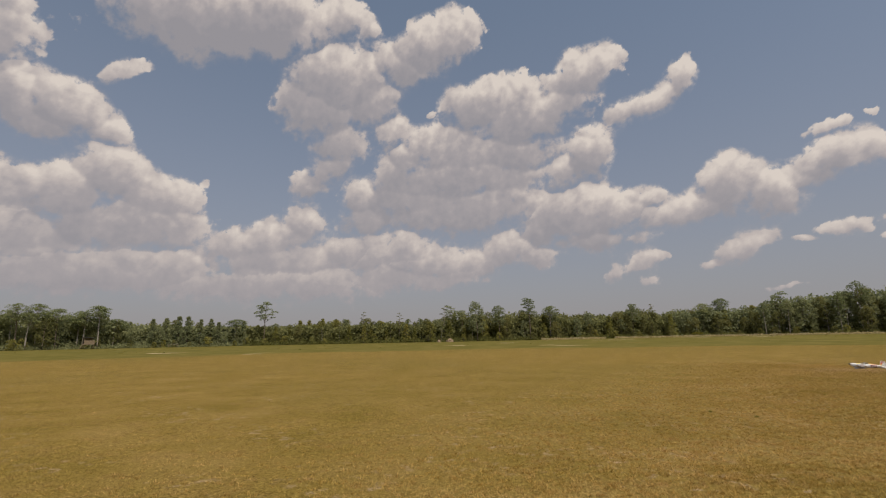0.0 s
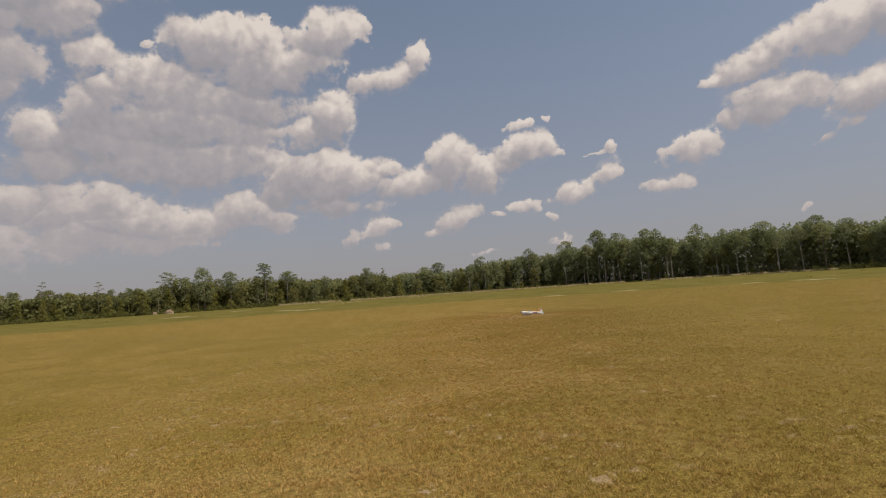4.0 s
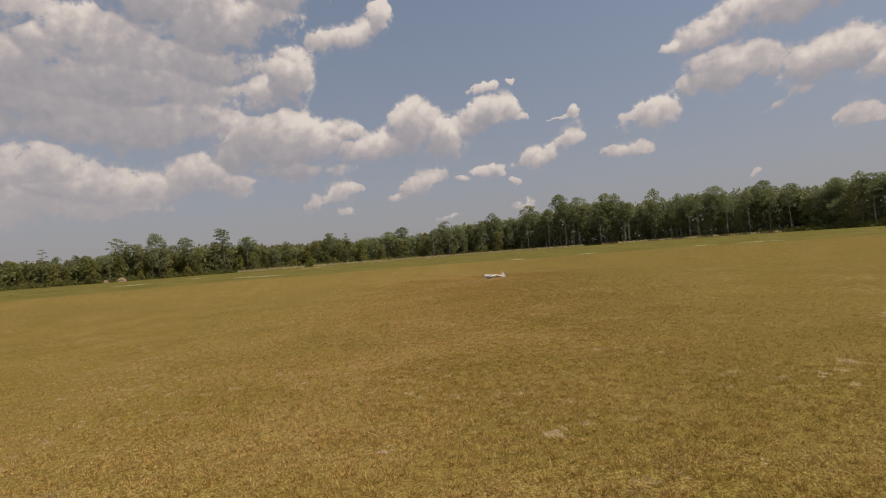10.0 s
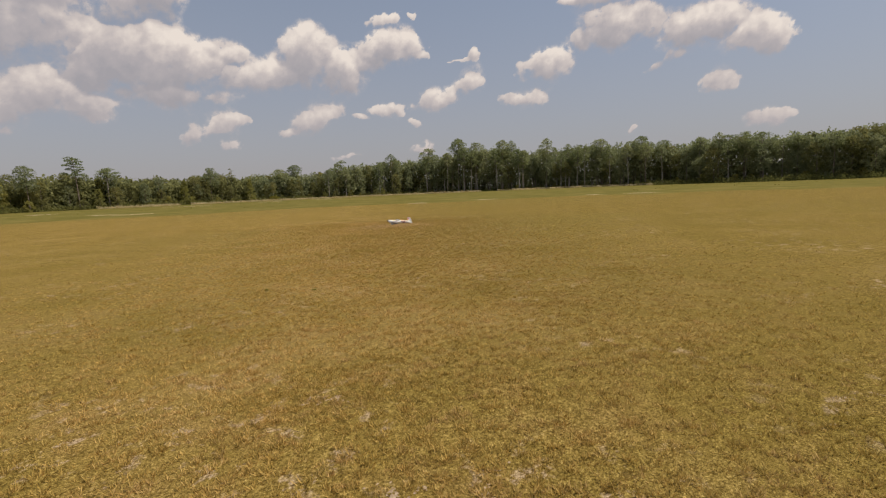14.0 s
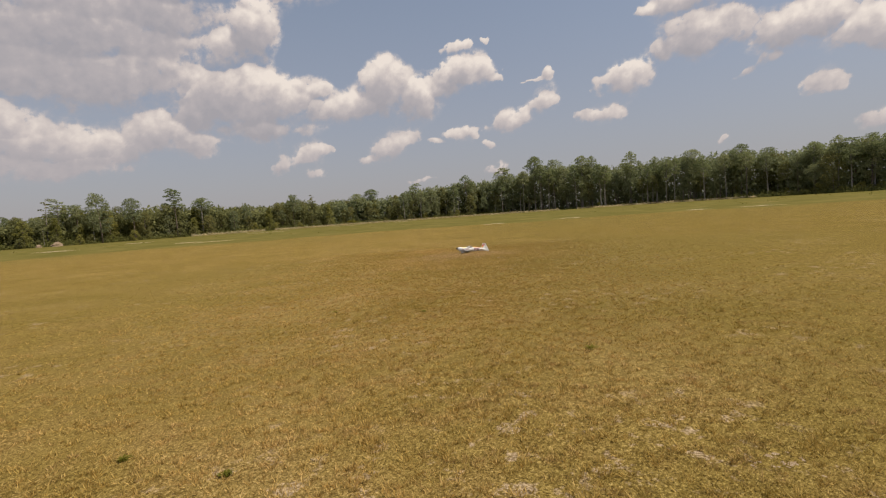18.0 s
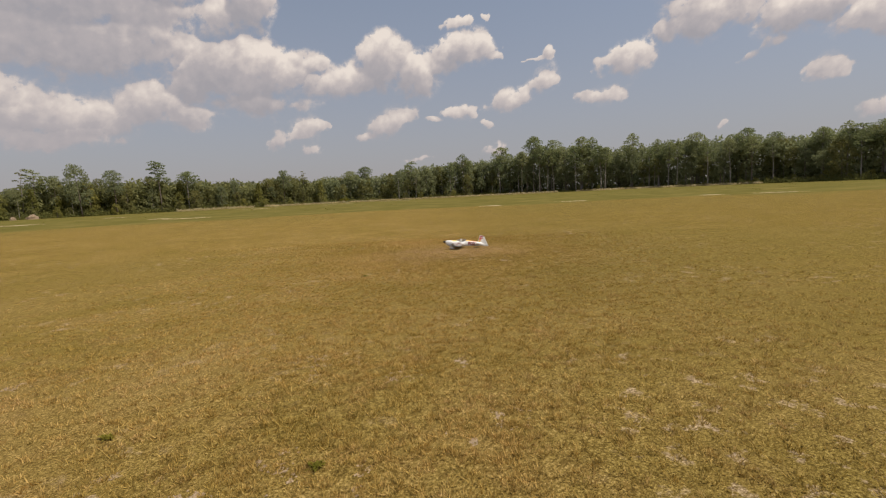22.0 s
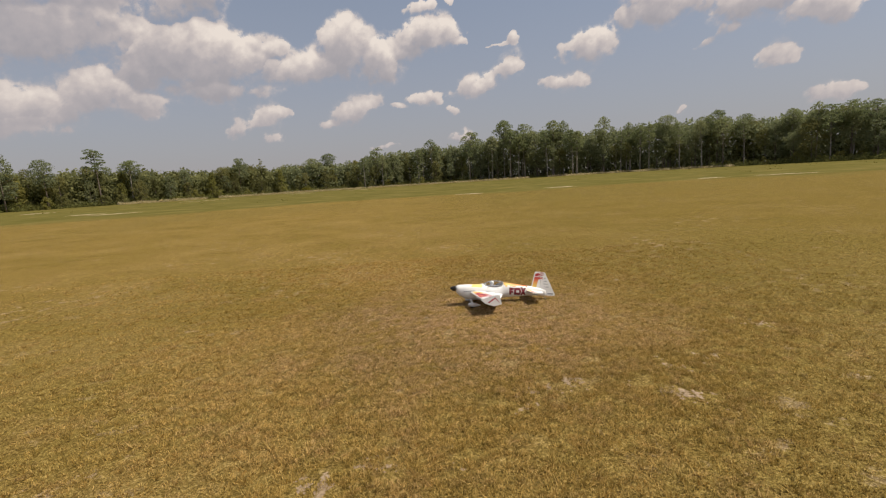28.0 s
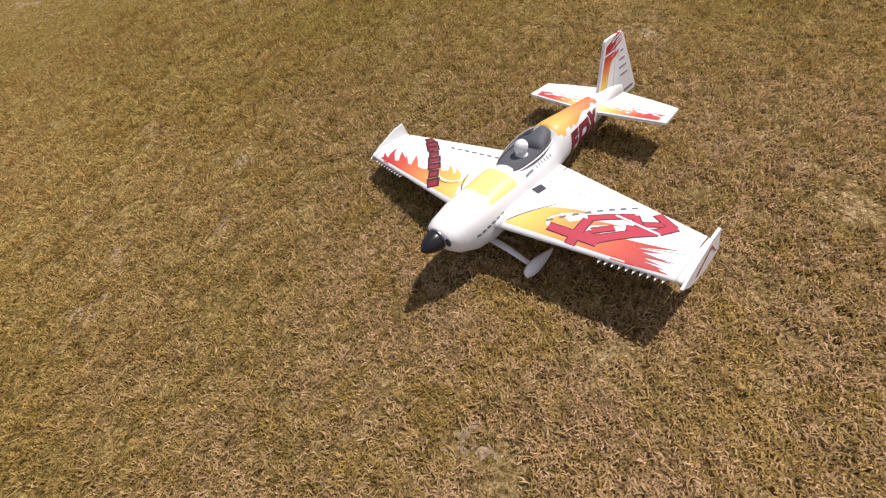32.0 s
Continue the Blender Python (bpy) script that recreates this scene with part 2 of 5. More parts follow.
def blade_material():
    m, b = material("grass_blades")
    geo = b.node("ShaderNodeNewGeometry")
    p = b.node("ShaderNodeTexCoord").outputs["Object"]
    tuft = b.noise(p, 26.0, 2.0)
    f = b.math("ADD", b.math("MULTIPLY", geo.outputs["Random Per Island"], 0.38), b.math("MULTIPLY", b.math("SUBTRACT", tuft, 0.28), 1.1))
    tone = b.ramp(f, [(0.05, (0.76, 0.72, 0.66)), (0.3, (1.68, 1.62, 1.7)), (0.55, (2.42, 2.32, 2.8)), (0.95, (3.55, 3.45, 5.2))])
    pale = b.math("MULTIPLY", b.step(b.math("ADD", b.math("MULTIPLY", b.noise(p, 2.6, 3.0, 0.6), 0.7), b.math("MULTIPLY", b.noise(p, 11.0, 2.0), 0.3)), 0.49, 0.64), 0.6)
    tint = b.mix(b.math("MULTIPLY", pale, 0.7), sward(b, p), (0.232, 0.162, 0.066))
    # about the resting aeroplane the dead straw is pinkish, in tufts of a hand's width
    away = b.node("ShaderNodeVectorMath", {0: p, 1: (21.7, 23.9, 0.0)}, operation="DISTANCE").outputs["Value"]
    dead = b.math("ADD", b.math("MULTIPLY", b.noise(p, 7.0, 3.0, 0.65), 0.7), b.math("MULTIPLY", geo.outputs["Random Per Island"], 0.2))
    tint = b.mix(b.math("MULTIPLY", b.math("MULTIPLY", b.step(b.math("ADD", away, b.math("MULTIPLY", b.noise(p, 0.9, 3.0), 2.0)), 3.6, 1.6), b.step(dead, 0.38, 0.52)), 0.7), tint, (0.25, 0.178, 0.088))
    live = b.step(b.noise(b.node("ShaderNodeVectorMath", {0: p, 1: (5.0, 61.0, 0.0)}, operation="ADD").outputs[0], 5.5, 3.0, 0.6), 0.56, 0.68)
    tint = b.mix(b.math("MULTIPLY", live, 0.4), tint, (0.135, 0.115, 0.026))
    col = b.node("ShaderNodeVectorMath", {0: tint, 1: tone}, operation="MULTIPLY").outputs[0]
    d = b.node("ShaderNodeBsdfPrincipled", {"Base Color": col, "Roughness": 0.7, "Specular IOR Level": 0.2})
    t = b.node("ShaderNodeBsdfTranslucent", {0: col})
    b.put(b.node("ShaderNodeOutputMaterial"), 0, b.node("ShaderNodeMixShader", {0: 0.35, 1: d, 2: t}))
    return m


blade_mat = blade_material()


def sand_material():
    m, b = material("pale_sand")
    p = b.node("ShaderNodeTexCoord").outputs["Object"]
    n = b.noise(p, 1.5, 5.0)
    return finish(m, b, b.mix(n, (0.58, 0.475, 0.31), (0.8, 0.67, 0.47)), 0.95, bump=n, bump_dist=0.03)


sand_mat = sand_material()


def dirt_material():
    m, b = material("heaped_dirt")
    p = b.node("ShaderNodeTexCoord").outputs["Object"]
    n = b.noise(p, 2.5, 5.0)
    return finish(m, b, b.mix(n, (0.13, 0.09, 0.05), (0.36, 0.27, 0.18)), 0.95, bump=n, bump_dist=0.1)


dirt_mat = dirt_material()


def bare_soil_material():
    m, b = material("bare_sandy_soil")
    p = b.node("ShaderNodeTexCoord").outputs["Object"]
    n = b.math("ADD", b.math("MULTIPLY", b.noise(p, 45.0, 4.0, 0.7), 0.7), b.math("MULTIPLY", b.noise(p, 6.0, 3.0), 0.3))
    return finish(m, b, b.ramp(n, [(0.38, (0.18, 0.127, 0.074)), (0.5, (0.28, 0.203, 0.122)), (0.62, (0.41, 0.315, 0.21))]), 0.95, bump=n, bump_strength=0.5, bump_dist=0.01)


bare_soil = bare_soil_material()
weed_green = leaf_material("green_weed_leaf", [(0.0, (0.13, 0.13, 0.02)), (0.5, (0.19, 0.18, 0.03)), (1.0, (0.30, 0.26, 0.05))], 0.5)


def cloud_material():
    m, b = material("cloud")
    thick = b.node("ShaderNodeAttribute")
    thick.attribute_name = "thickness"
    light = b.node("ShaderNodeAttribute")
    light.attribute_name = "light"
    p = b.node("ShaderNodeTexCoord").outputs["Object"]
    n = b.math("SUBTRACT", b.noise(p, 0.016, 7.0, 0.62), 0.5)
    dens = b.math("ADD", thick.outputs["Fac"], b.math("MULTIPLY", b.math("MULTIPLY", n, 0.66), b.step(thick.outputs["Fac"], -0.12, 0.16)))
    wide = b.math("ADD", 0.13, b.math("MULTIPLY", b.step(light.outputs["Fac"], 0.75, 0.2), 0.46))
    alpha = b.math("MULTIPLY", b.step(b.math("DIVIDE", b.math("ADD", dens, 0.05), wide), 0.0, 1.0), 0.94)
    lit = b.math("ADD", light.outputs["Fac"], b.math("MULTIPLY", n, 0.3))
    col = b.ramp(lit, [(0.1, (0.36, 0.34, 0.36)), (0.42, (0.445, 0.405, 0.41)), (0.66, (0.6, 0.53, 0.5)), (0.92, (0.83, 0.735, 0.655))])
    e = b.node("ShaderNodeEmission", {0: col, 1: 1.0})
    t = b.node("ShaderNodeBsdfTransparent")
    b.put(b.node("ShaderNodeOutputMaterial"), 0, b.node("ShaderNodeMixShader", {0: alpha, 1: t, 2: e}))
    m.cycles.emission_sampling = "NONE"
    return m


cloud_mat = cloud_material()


def plain(name, color, rough=0.5, metal=0.0, vary=0.06, scale=40.0, **more):
    m, b = material(name)
    p = b.node("ShaderNodeTexCoord").outputs["Object"]
    n = b.noise(p, scale, 4.0)
    dark = tuple(c * (1 - vary) for c in color)
    return finish(m, b, b.mix(n, dark, color), rough, metal, bump=n, bump_strength=0.06, bump_dist=0.001, **more)


foam_white = plain("white_foam", (0.82, 0.82, 0.8), 0.45)
black_plastic = plain("black_plastic", (0.012, 0.012, 0.014), 0.28)
dark_trim = plain("dark_trim", (0.045, 0.045, 0.055), 0.5)
logo_red = plain("logo_red", (0.47, 0.045, 0.07), 0.45)
logo_maroon = plain("logo_maroon", (0.26, 0.03, 0.045), 0.45)
logo_dark = plain("logo_dark", (0.09, 0.018, 0.022), 0.45)
decal_grey = plain("decal_grey", (0.2, 0.2, 0.22), 0.5)
cockpit_grey = plain("cockpit_grey", (0.1, 0.105, 0.12), 0.65, 0.0, 0.3, 60.0)
rubber = plain("rubber", (0.02, 0.02, 0.02), 0.8)
steel = plain("steel_wire", (0.4, 0.4, 0.4), 0.35, 1.0)


def glass_material():
    m, b = material("canopy_glass")
    g = b.node("ShaderNodeBsdfGlossy", {0: (1, 1, 1, 1), "Roughness": 0.05})
    t = b.node("ShaderNodeBsdfTransparent", {0: (0.95, 0.955, 0.96, 1)})
    f = b.node("ShaderNodeFresnel", {0: 1.3})
    b.put(b.node("ShaderNodeOutputMaterial"), 0, b.node("ShaderNodeMixShader", {0: f, 1: t, 2: g}))
    return m


glass = glass_material()


def flame_material(name, build):
    """White foam with a flame print: build returns mask and the 0..1 run from yellow to red."""
    m, b = material(name)
    p = b.node("ShaderNodeTexCoord").outputs["Object"]
    s = b.node("ShaderNodeSeparateXYZ", {0: p})
    mask, run = build(b, p, s.outputs[0], s.outputs[1], s.outputs[2])
    flame = b.ramp(run, [(0.0, (0.84, 0.7, 0.24)), (0.15, (0.78, 0.53, 0.12)), (0.35, (0.74, 0.34, 0.09)), (0.58, (0.7, 0.2, 0.075)), (0.8, (0.58, 0.085, 0.055)), (1.0, (0.36, 0.025, 0.04))])
    n = b.noise(p, 60.0, 3.0)
    white = b.mix(n, (0.78, 0.78, 0.76), (0.84, 0.84, 0.82))
    return finish(m, b, b.mix(mask, white, flame), 0.42, bump=n, bump_strength=0.05, bump_dist=0.001)


def wing_flame(b, p, x, y, z):
    u = b.math("ABSOLUTE", y)
    d = b.math("SUBTRACT", b.math("SUBTRACT", 0.034, b.math("MULTIPLY", u, 0.138)), x)
    c = b.math("DIVIDE", d, b.math("SUBTRACT", 0.425, b.math("MULTIPLY", u, 0.339)))
    lick = b.noise(b.scaled(b.node("ShaderNodeVectorMath", {0: p, 1: (3.1, 0.2, 0.0)}, operation="ADD").outputs[0], (40, 16, 0)), 1.0, 2.0)
    inner = b.math("ADD", 0.06, b.math("MULTIPLY", b.math("SUBTRACT", u, 0.115), 4.05))
    outer = b.math("ADD", b.math("SUBTRACT", 0.545, b.math("MULTIPLY", u, 0.82)), b.math("MULTIPLY", b.math("SUBTRACT", lick, 0.5), 0.16))
    mask = b.step(b.math("SUBTRACT", b.math("MINIMUM", inner, outer), c), -0.006, 0.006)
    mask = b.math("MULTIPLY", mask, b.math("MULTIPLY", b.step(c, 0.035, 0.045), b.step(u, 0.6, 0.59)))
    return mask, flame_run(b, u)


def flame_run(b, u):
    return b.math("ADD", 0.08, b.math("MULTIPLY", b.step(u, 0.1, 0.6), 0.84))


def tongue_print(b, p, x, y, z):
    return 1.0, flame_run(b, b.math("ABSOLUTE", y))


def tail_flame(b, p, x, y, z):
    u = b.math("ABSOLUTE", y)
    d = b.math("SUBTRACT", b.math("SUBTRACT", -0.668, b.math("MULTIPLY", u, 0.1)), x)
    tongues = b.noise(b.scaled(p, (80, 24, 0)), 1.0, 2.0)
    width = b.math("ADD", 0.042, b.math("MULTIPLY", b.math("SUBTRACT", tongues, 0.46), 0.15))
    mask = b.math("MULTIPLY", b.step(b.math("SUBTRACT", width, d), -0.002, 0.002), b.step(d, 0.006, 0.009))
    mask = b.math("MULTIPLY", mask, b.step(u, 0.275, 0.26))
    return mask, b.math("ADD", 0.12, b.math("MULTIPLY", b.step(u, 0.05, 0.22), 0.75))


def fin_flame(b, p, x, y, z):
    d = b.math("SUBTRACT", b.math("SUBTRACT", -0.715, b.math("MULTIPLY", z, 0.19)), x)
    # the tongues rise towards the rudder
    rise = b.math("SUBTRACT", z, b.math("MULTIPLY", d, 0.35))
    tongues = b.noise(b.node("ShaderNodeCombineXYZ", {0: b.math("MULTIPLY", x, 9.0), 2: b.math("MULTIPLY", rise, 95.0)}).outputs[0], 1.0, 1.0)
    spikes = b.math("MAXIMUM", b.math("MULTIPLY", b.math("SUBTRACT", tongues, 0.46), 0.5), 0.0)
    # a broad bar below, and above a white gap the spiked head of the flame
    upper = b.step(z, 0.165, 0.215)
    bar = b.math("MULTIPLY", b.step(b.math("SUBTRACT", b.math("ADD", 0.062, b.math("MULTIPLY", spikes, upper)), d), -0.002, 0.002), b.step(z, 0.231, 0.228))
    head = b.math("MULTIPLY", b.step(b.math("SUBTRACT", b.math("ADD", 0.052, b.math("MULTIPLY", spikes, 1.1)), d), -0.002, 0.002), b.math("MULTIPLY", b.step(z, 0.235, 0.238), b.step(rise, 0.264, 0.26)))
    mask = b.math("MULTIPLY", b.math("MAXIMUM", bar, head), b.math("MULTIPLY", b.step(d, 0.009, 0.012), b.step(d, 0.125, 0.12)))
    return mask, b.math("ADD", 0.14, b.math("MULTIPLY", b.step(z, 0.11, 0.25), 0.84))


def body_flame(b, p, x, y, z):
    tongues = b.noise(b.scaled(p, (24, 10, 40)), 1.0, 2.0)
    wob = b.math("MULTIPLY", b.math("SUBTRACT", tongues, 0.5), 0.07)
    front = b.math("MULTIPLY", b.step(b.math("ADD", x, b.math("MULTIPLY", wob, 0.6)), 0.008, 0.001), b.step(x, -0.128, -0.12))
    front = b.math("MULTIPLY", front, b.step(z, 0.066, 0.069))
    rear = b.math("MULTIPLY", b.step(x, -0.383, -0.388), b.step(b.math("ADD", x, b.math("MULTIPLY", wob, 2.0)), -0.68, -0.67))
    rear = b.math("MULTIPLY", rear, b.step(b.math("ADD", z, wob), 0.1, 0.104))
    run = b.math("ADD", b.math("MULTIPLY", b.step(x, -0.2, -0.42), 0.2), b.math("MULTIPLY", b.step(x, -0.4, -0.7), 0.4))
    return b.math("MAXIMUM", front, rear), run


wing_mat = flame_material("wing_print", wing_flame)
tongue_mat = flame_material("tongue_print", tongue_print)
tail_mat = flame_material("tail_print", tail_flame)
fin_mat = flame_material("fin_print", fin_flame)
body_mat = flame_material("body_print", body_flame)


# ---- mesh helpers ----
def mesh_from(name, verts, faces, mat, smooth=False):
    me = bpy.data.meshes.new(name)
    me.from_pydata([tuple(v) for v in verts], [], faces)
    me.materials.append(mat)
    if smooth:
        me.polygons.foreach_set("use_smooth", [True] * len(me.polygons))
    me.update()
    return me


def mesh_arrays(name, co, per_face, mat):
    """A mesh of separate faces of per_face corners each from an array of corners."""
    me = bpy.data.meshes.new(name)
    n, f = len(co), len(co) // per_face
    me.vertices.add(n)
    me.vertices.foreach_set("co", np.ascontiguousarray(co, dtype=np.float32).ravel())
    me.loops.add(n)
    me.loops.foreach_set("vertex_index", np.arange(n, dtype=np.int32))
    me.polygons.add(f)
    me.polygons.foreach_set("loop_start", np.arange(0, n, per_face, dtype=np.int32))
    me.materials.append(mat)
    me.update(calc_edges=True)
    return me


def part(name, bm, mat, parent, label="", smooth=True, bevel=0.0):
    if isinstance(bm, bpy.types.Mesh):
        me = bm
    else:
        bmesh.ops.recalc_face_normals(bm, faces=bm.faces)
        me = bpy.data.meshes.new(name)
        bm.to_mesh(me)
        bm.free()
        me.materials.append(mat)
        if smooth:
            me.polygons.foreach_set("use_smooth", [True] * len(me.polygons))
    ob = new(name, me)
    ob.parent = parent
    if label:
        tagged(ob, label)
    return ob


def loft(bm, rings, cap=True):
    rows = [[bm.verts.new(p) for p in ring] for ring in rings]
    n = len(rows[0])
    for a, b in zip(rows, rows[1:]):
        for i in range(n):
            bm.faces.new((a[i], a[(i + 1) % n], b[(i + 1) % n], b[i]))
    if cap:
        bm.faces.new(rows[0])
        bm.faces.new(rows[-1])
    return bm


def tube(bm, points, radii, sides=6, squash=1.0):
    rings = []
    for k, (p, r) in enumerate(zip(points, radii)):
        p = Vector(p)
        d = Vector(points[min(k + 1, len(points) - 1)]) - Vector(points[max(k - 1, 0)])
        q = d.to_track_quat("Z", "Y")
        rings.append([p + q @ Vector((r * math.cos(2 * math.pi * i / sides), r * squash * math.sin(2 * math.pi * i / sides), 0)) for i in range(sides)])
    return loft(bm, rings)


def box(bm, center, size, turn=0.0):
    m = Matrix.Translation(center) @ Matrix.Rotation(turn, 4, "Z") @ Matrix.Diagonal((*size, 1))
    return bmesh.ops.create_cube(bm, size=1.0, matrix=m)


# ---- ground ----
START = (5.2, 4.5)


def smooth(lo, hi, v):
    t = np.clip((v - lo) / (hi - lo), 0, 1)
    return t * t * (3 - 2 * t)


def ground_z(x, y):
    x, y = np.asarray(x, float), np.asarray(y, float)
    dx, dy = x - START[0], y - START[1]
    r = np.hypot(dx, dy)
    az = np.degrees(np.arctan2(dx, dy))
    rise = 0.8 * smooth(60, 205, r) * (1 - 0.85 * smooth(58, 88, az))
    mound = 0.1 * np.exp(-((x - 21.6) ** 2 + (y - 22.9) ** 2) / (2 * 1.1**2))
    roll = 0.012 * np.sin(x * 0.9 + 1.3 * np.sin(y * 0.37)) * np.sin(y * 0.8 + 0.4) * np.exp(-r / 60)
    return rise + mound + roll


def build_ground():
    cx, cy = 14.0, 15.0
    radii = list(np.arange(0, 16, 0.35)) + list(16 * np.geomspace(1, 200, 70))
    segs = 160
    verts, faces = [(cx, cy, float(ground_z(cx, cy)))], []
    for r in radii[1:]:
        for i in range(segs):
            a = 2 * math.pi * i / segs
            x, y = cx + r * math.sin(a), cy + r * math.cos(a)
            verts.append((x, y, float(ground_z(x, y))))
    for i in range(segs):
        faces.append((0, 1 + (i + 1) % segs, 1 + i))
    for k in range(len(radii) - 2):
        a, b = 1 + k * segs, 1 + (k + 1) * segs
        for i in range(segs):
            j = (i + 1) % segs
            faces.append((a + i, a + j, b + j, b + i))
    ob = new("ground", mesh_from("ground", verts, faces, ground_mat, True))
    tagged(ob, "wide flat field of short dry yellow-brown mown grass", "field", kind="structure")


build_ground()


def polar(az, dist):
    x, y = START[0] + dist * math.sin(radians(az)), START[1] + dist * math.cos(radians(az))
    return x, y, float(ground_z(x, y))


# ---- clouds: a far backdrop ----
PUFFS = []


def cumulus(*puffs):
    """Notes one cloud: puffs of bearing, height, half width and half height in degrees, and tilt."""
    PUFFS.append(puffs)


def value_noise(x, y, cell, seed):
    table = np.random.default_rng(seed).random((64, 64))
    gx, gy = x / cell, y / cell
    ix, iy = np.floor(gx).astype(int), np.floor(gy).astype(int)
    fx, fy = gx - ix, gy - iy
    fx, fy = fx * fx * (3 - 2 * fx), fy * fy * (3 - 2 * fy)
    t = lambda a, b: table[a % 64, b % 64]
    return (t(ix, iy) * (1 - fx) + t(ix + 1, iy) * fx) * (1 - fy) + (t(ix, iy + 1) * (1 - fx) + t(ix + 1, iy + 1) * fx) * fy


def fractal(x, y, cell, octaves, seed, gain=0.55):
    total, amp, norm = 0.0, 1.0, 0.0
    for k in range(octaves):
        c, s = math.cos(k * 0.7), math.sin(k * 0.7)
        total = total + amp * value_noise(x * c - y * s + 17 * k, x * s + y * c + 9 * k, cell / 2.03**k, seed + k)
        norm += amp
        amp *= gain
    return total / norm


def billow(x, y, cell, octaves, seed):
    total, amp, norm = 0.0, 1.0, 0.0
    for k in range(octaves):
        c, s = math.cos(k * 0.9 + 0.3), math.sin(k * 0.9 + 0.3)
        v = np.abs(2 * value_noise(x * c - y * s + 5 * k, x * s + y * c + 31 * k, cell / 2.1**k, seed + k) - 1)
        total, norm, amp = total + amp * (1 - v), norm + amp, amp * 0.55
    return total / norm


def cloud_sheet(clouds, az0, az1, el0, el1, step):
    """Lays the noted clouds on a far dome, each as a sheet of its own with its thickness and the share of light that reaches it."""
    az, el = np.meshgrid(np.arange(az0, az1, step), np.arange(el0, el1, step))
    k = np.cos(np.radians(el))
    wx = az + 1.7 * (fractal(az, el, 2.2, 4, 11) - 0.5)
    wy = el + 1.4 * (fractal(az, el, 2.2, 4, 41) - 0.5)
    best, owner = np.full(az.shape, -9.0), np.zeros(az.shape, int)
    front, facing = np.full(az.shape, -9.0), np.full(az.shape, 0.3)
    sun_side = np.array([0.28, 0.78, 0.56])
    rng = np.random.default_rng(77)

    def puff(n, pa, pe, w, h, tilt, main):
        """Adds one round puff: its thickness, and where it stands foremost the way its face turns to the light."""
        reach = 1.7 * max(w, h)
        c0, c1 = int((pa - reach / math.cos(radians(pe)) - az0) / step), int((pa + reach / math.cos(radians(pe)) - az0) / step) + 2
        r0, r1 = int((pe - reach - el0) / step), int((pe + reach - el0) / step) + 2
        box_ = np.s_[max(r0, 0):max(r1, 0), max(c0, 0):max(c1, 0)]
        if best[box_].size == 0:
            return
        c, s = math.cos(radians(tilt)), math.sin(radians(tilt))
        x, y = (wx[box_] - pa) * k[box_], wy[box_] - pe
        u, v = (x * c + y * s) / (w * 1.2), (-x * s + y * c) / (h * 1.2)
        r = np.sqrt(u * u + v * v)
        d = (1 - r ** 1.6) * (min(1.0, 0.45 + 0.2 * h) if main else 0.4)
        more = d > best[box_]
        best[box_] = np.where(more, d, best[box_])
        owner[box_] = np.where(more, n, owner[box_])
        z = np.sqrt(np.clip(1 - r * r, 0, 1))
        lift = z * math.sqrt(w * h) * (0.6 if main else 1.0) + (0 if main else 0.25 * math.sqrt(w * h)) - 0.1 * y
        fore = (r < 1) & (lift > front[box_])
        turn = (u * c - v * s) * sun_side[0] + (u * s + v * c) * sun_side[1] + z * sun_side[2]
        front[box_] = np.where(fore, lift, front[box_])
        facing[box_] = np.where(fore, turn, facing[box_])

    for n, puffs in enumerate(clouds):
        for pa, pe, w, h, tilt in puffs:
            puff(n, pa, pe, w, h, tilt, True)
    for n, puffs in enumerate(clouds):
        for pa, pe, w, h, tilt in puffs:
            for _ in range(int(5 + 0.9 * w * h)):
                t, q = rng.uniform(0, 6.283), math.sqrt(rng.random()) * 0.92
                dx, dy = q * w * math.cos(t), q * h * math.sin(t) * (1 if math.sin(t) > 0 else 0.6)
                size = rng.uniform(0.16, 0.44) * math.sqrt(w * h) * (1.1 - 0.4 * q)
                c, s = math.cos(radians(tilt)), math.sin(radians(tilt))
                puff(n, pa + (dx * c - dy * s) / math.cos(radians(pe)), pe + dx * s + dy * c, size * rng.uniform(1.0, 1.5), size, tilt, False)
    rough = fractal(az, el, 2.0, 6, 71, 0.6) - 0.5
    puffy = billow(az, el, 2.6, 5, 91) - 0.6
    dens = best + 1.2 * rough + 0.42 * puffy - 0.05
    # thin veils hang between the heaps
    veil = np.clip(dens, 0, 0.4)
    for axis in (0, 1, 0, 1, 0, 1):
        reach = max(1, round(0.9 / step))
        total = np.cumsum(np.pad(veil, [(reach + 1, reach) if ax == axis else (0, 0) for ax in (0, 1)], mode="edge"), axis=axis)
        far, near = [slice(None)] * 2, [slice(None)] * 2
        far[axis], near[axis] = slice(2 * reach + 1, None), slice(None, -2 * reach - 1)
        veil = (total[tuple(far)] - total[tuple(near)]) / (2 * reach + 1)
    dens = np.maximum(dens, np.minimum(1.3 * veil - 0.14, 0.16) + 0.1 * rough)
    # light from above and somewhat from the right: what lies that way takes it away
    solid = np.clip(dens, 0, 0.7)
    shade = np.zeros_like(dens)
    for j in range(1, 9):
        up, right = max(1, round(j * 0.42 / step)), max(1, round(j * 0.12 / step))
        moved = np.zeros_like(solid)
        # a cloud shades itself more than the one that drifts below it
        same = owner[up:, right:] == owner[:-up, :-right]
        moved[:-up, :-right] = solid[up:, right:] * np.where(same, 1.0, 0.4)
        shade += moved * 0.42
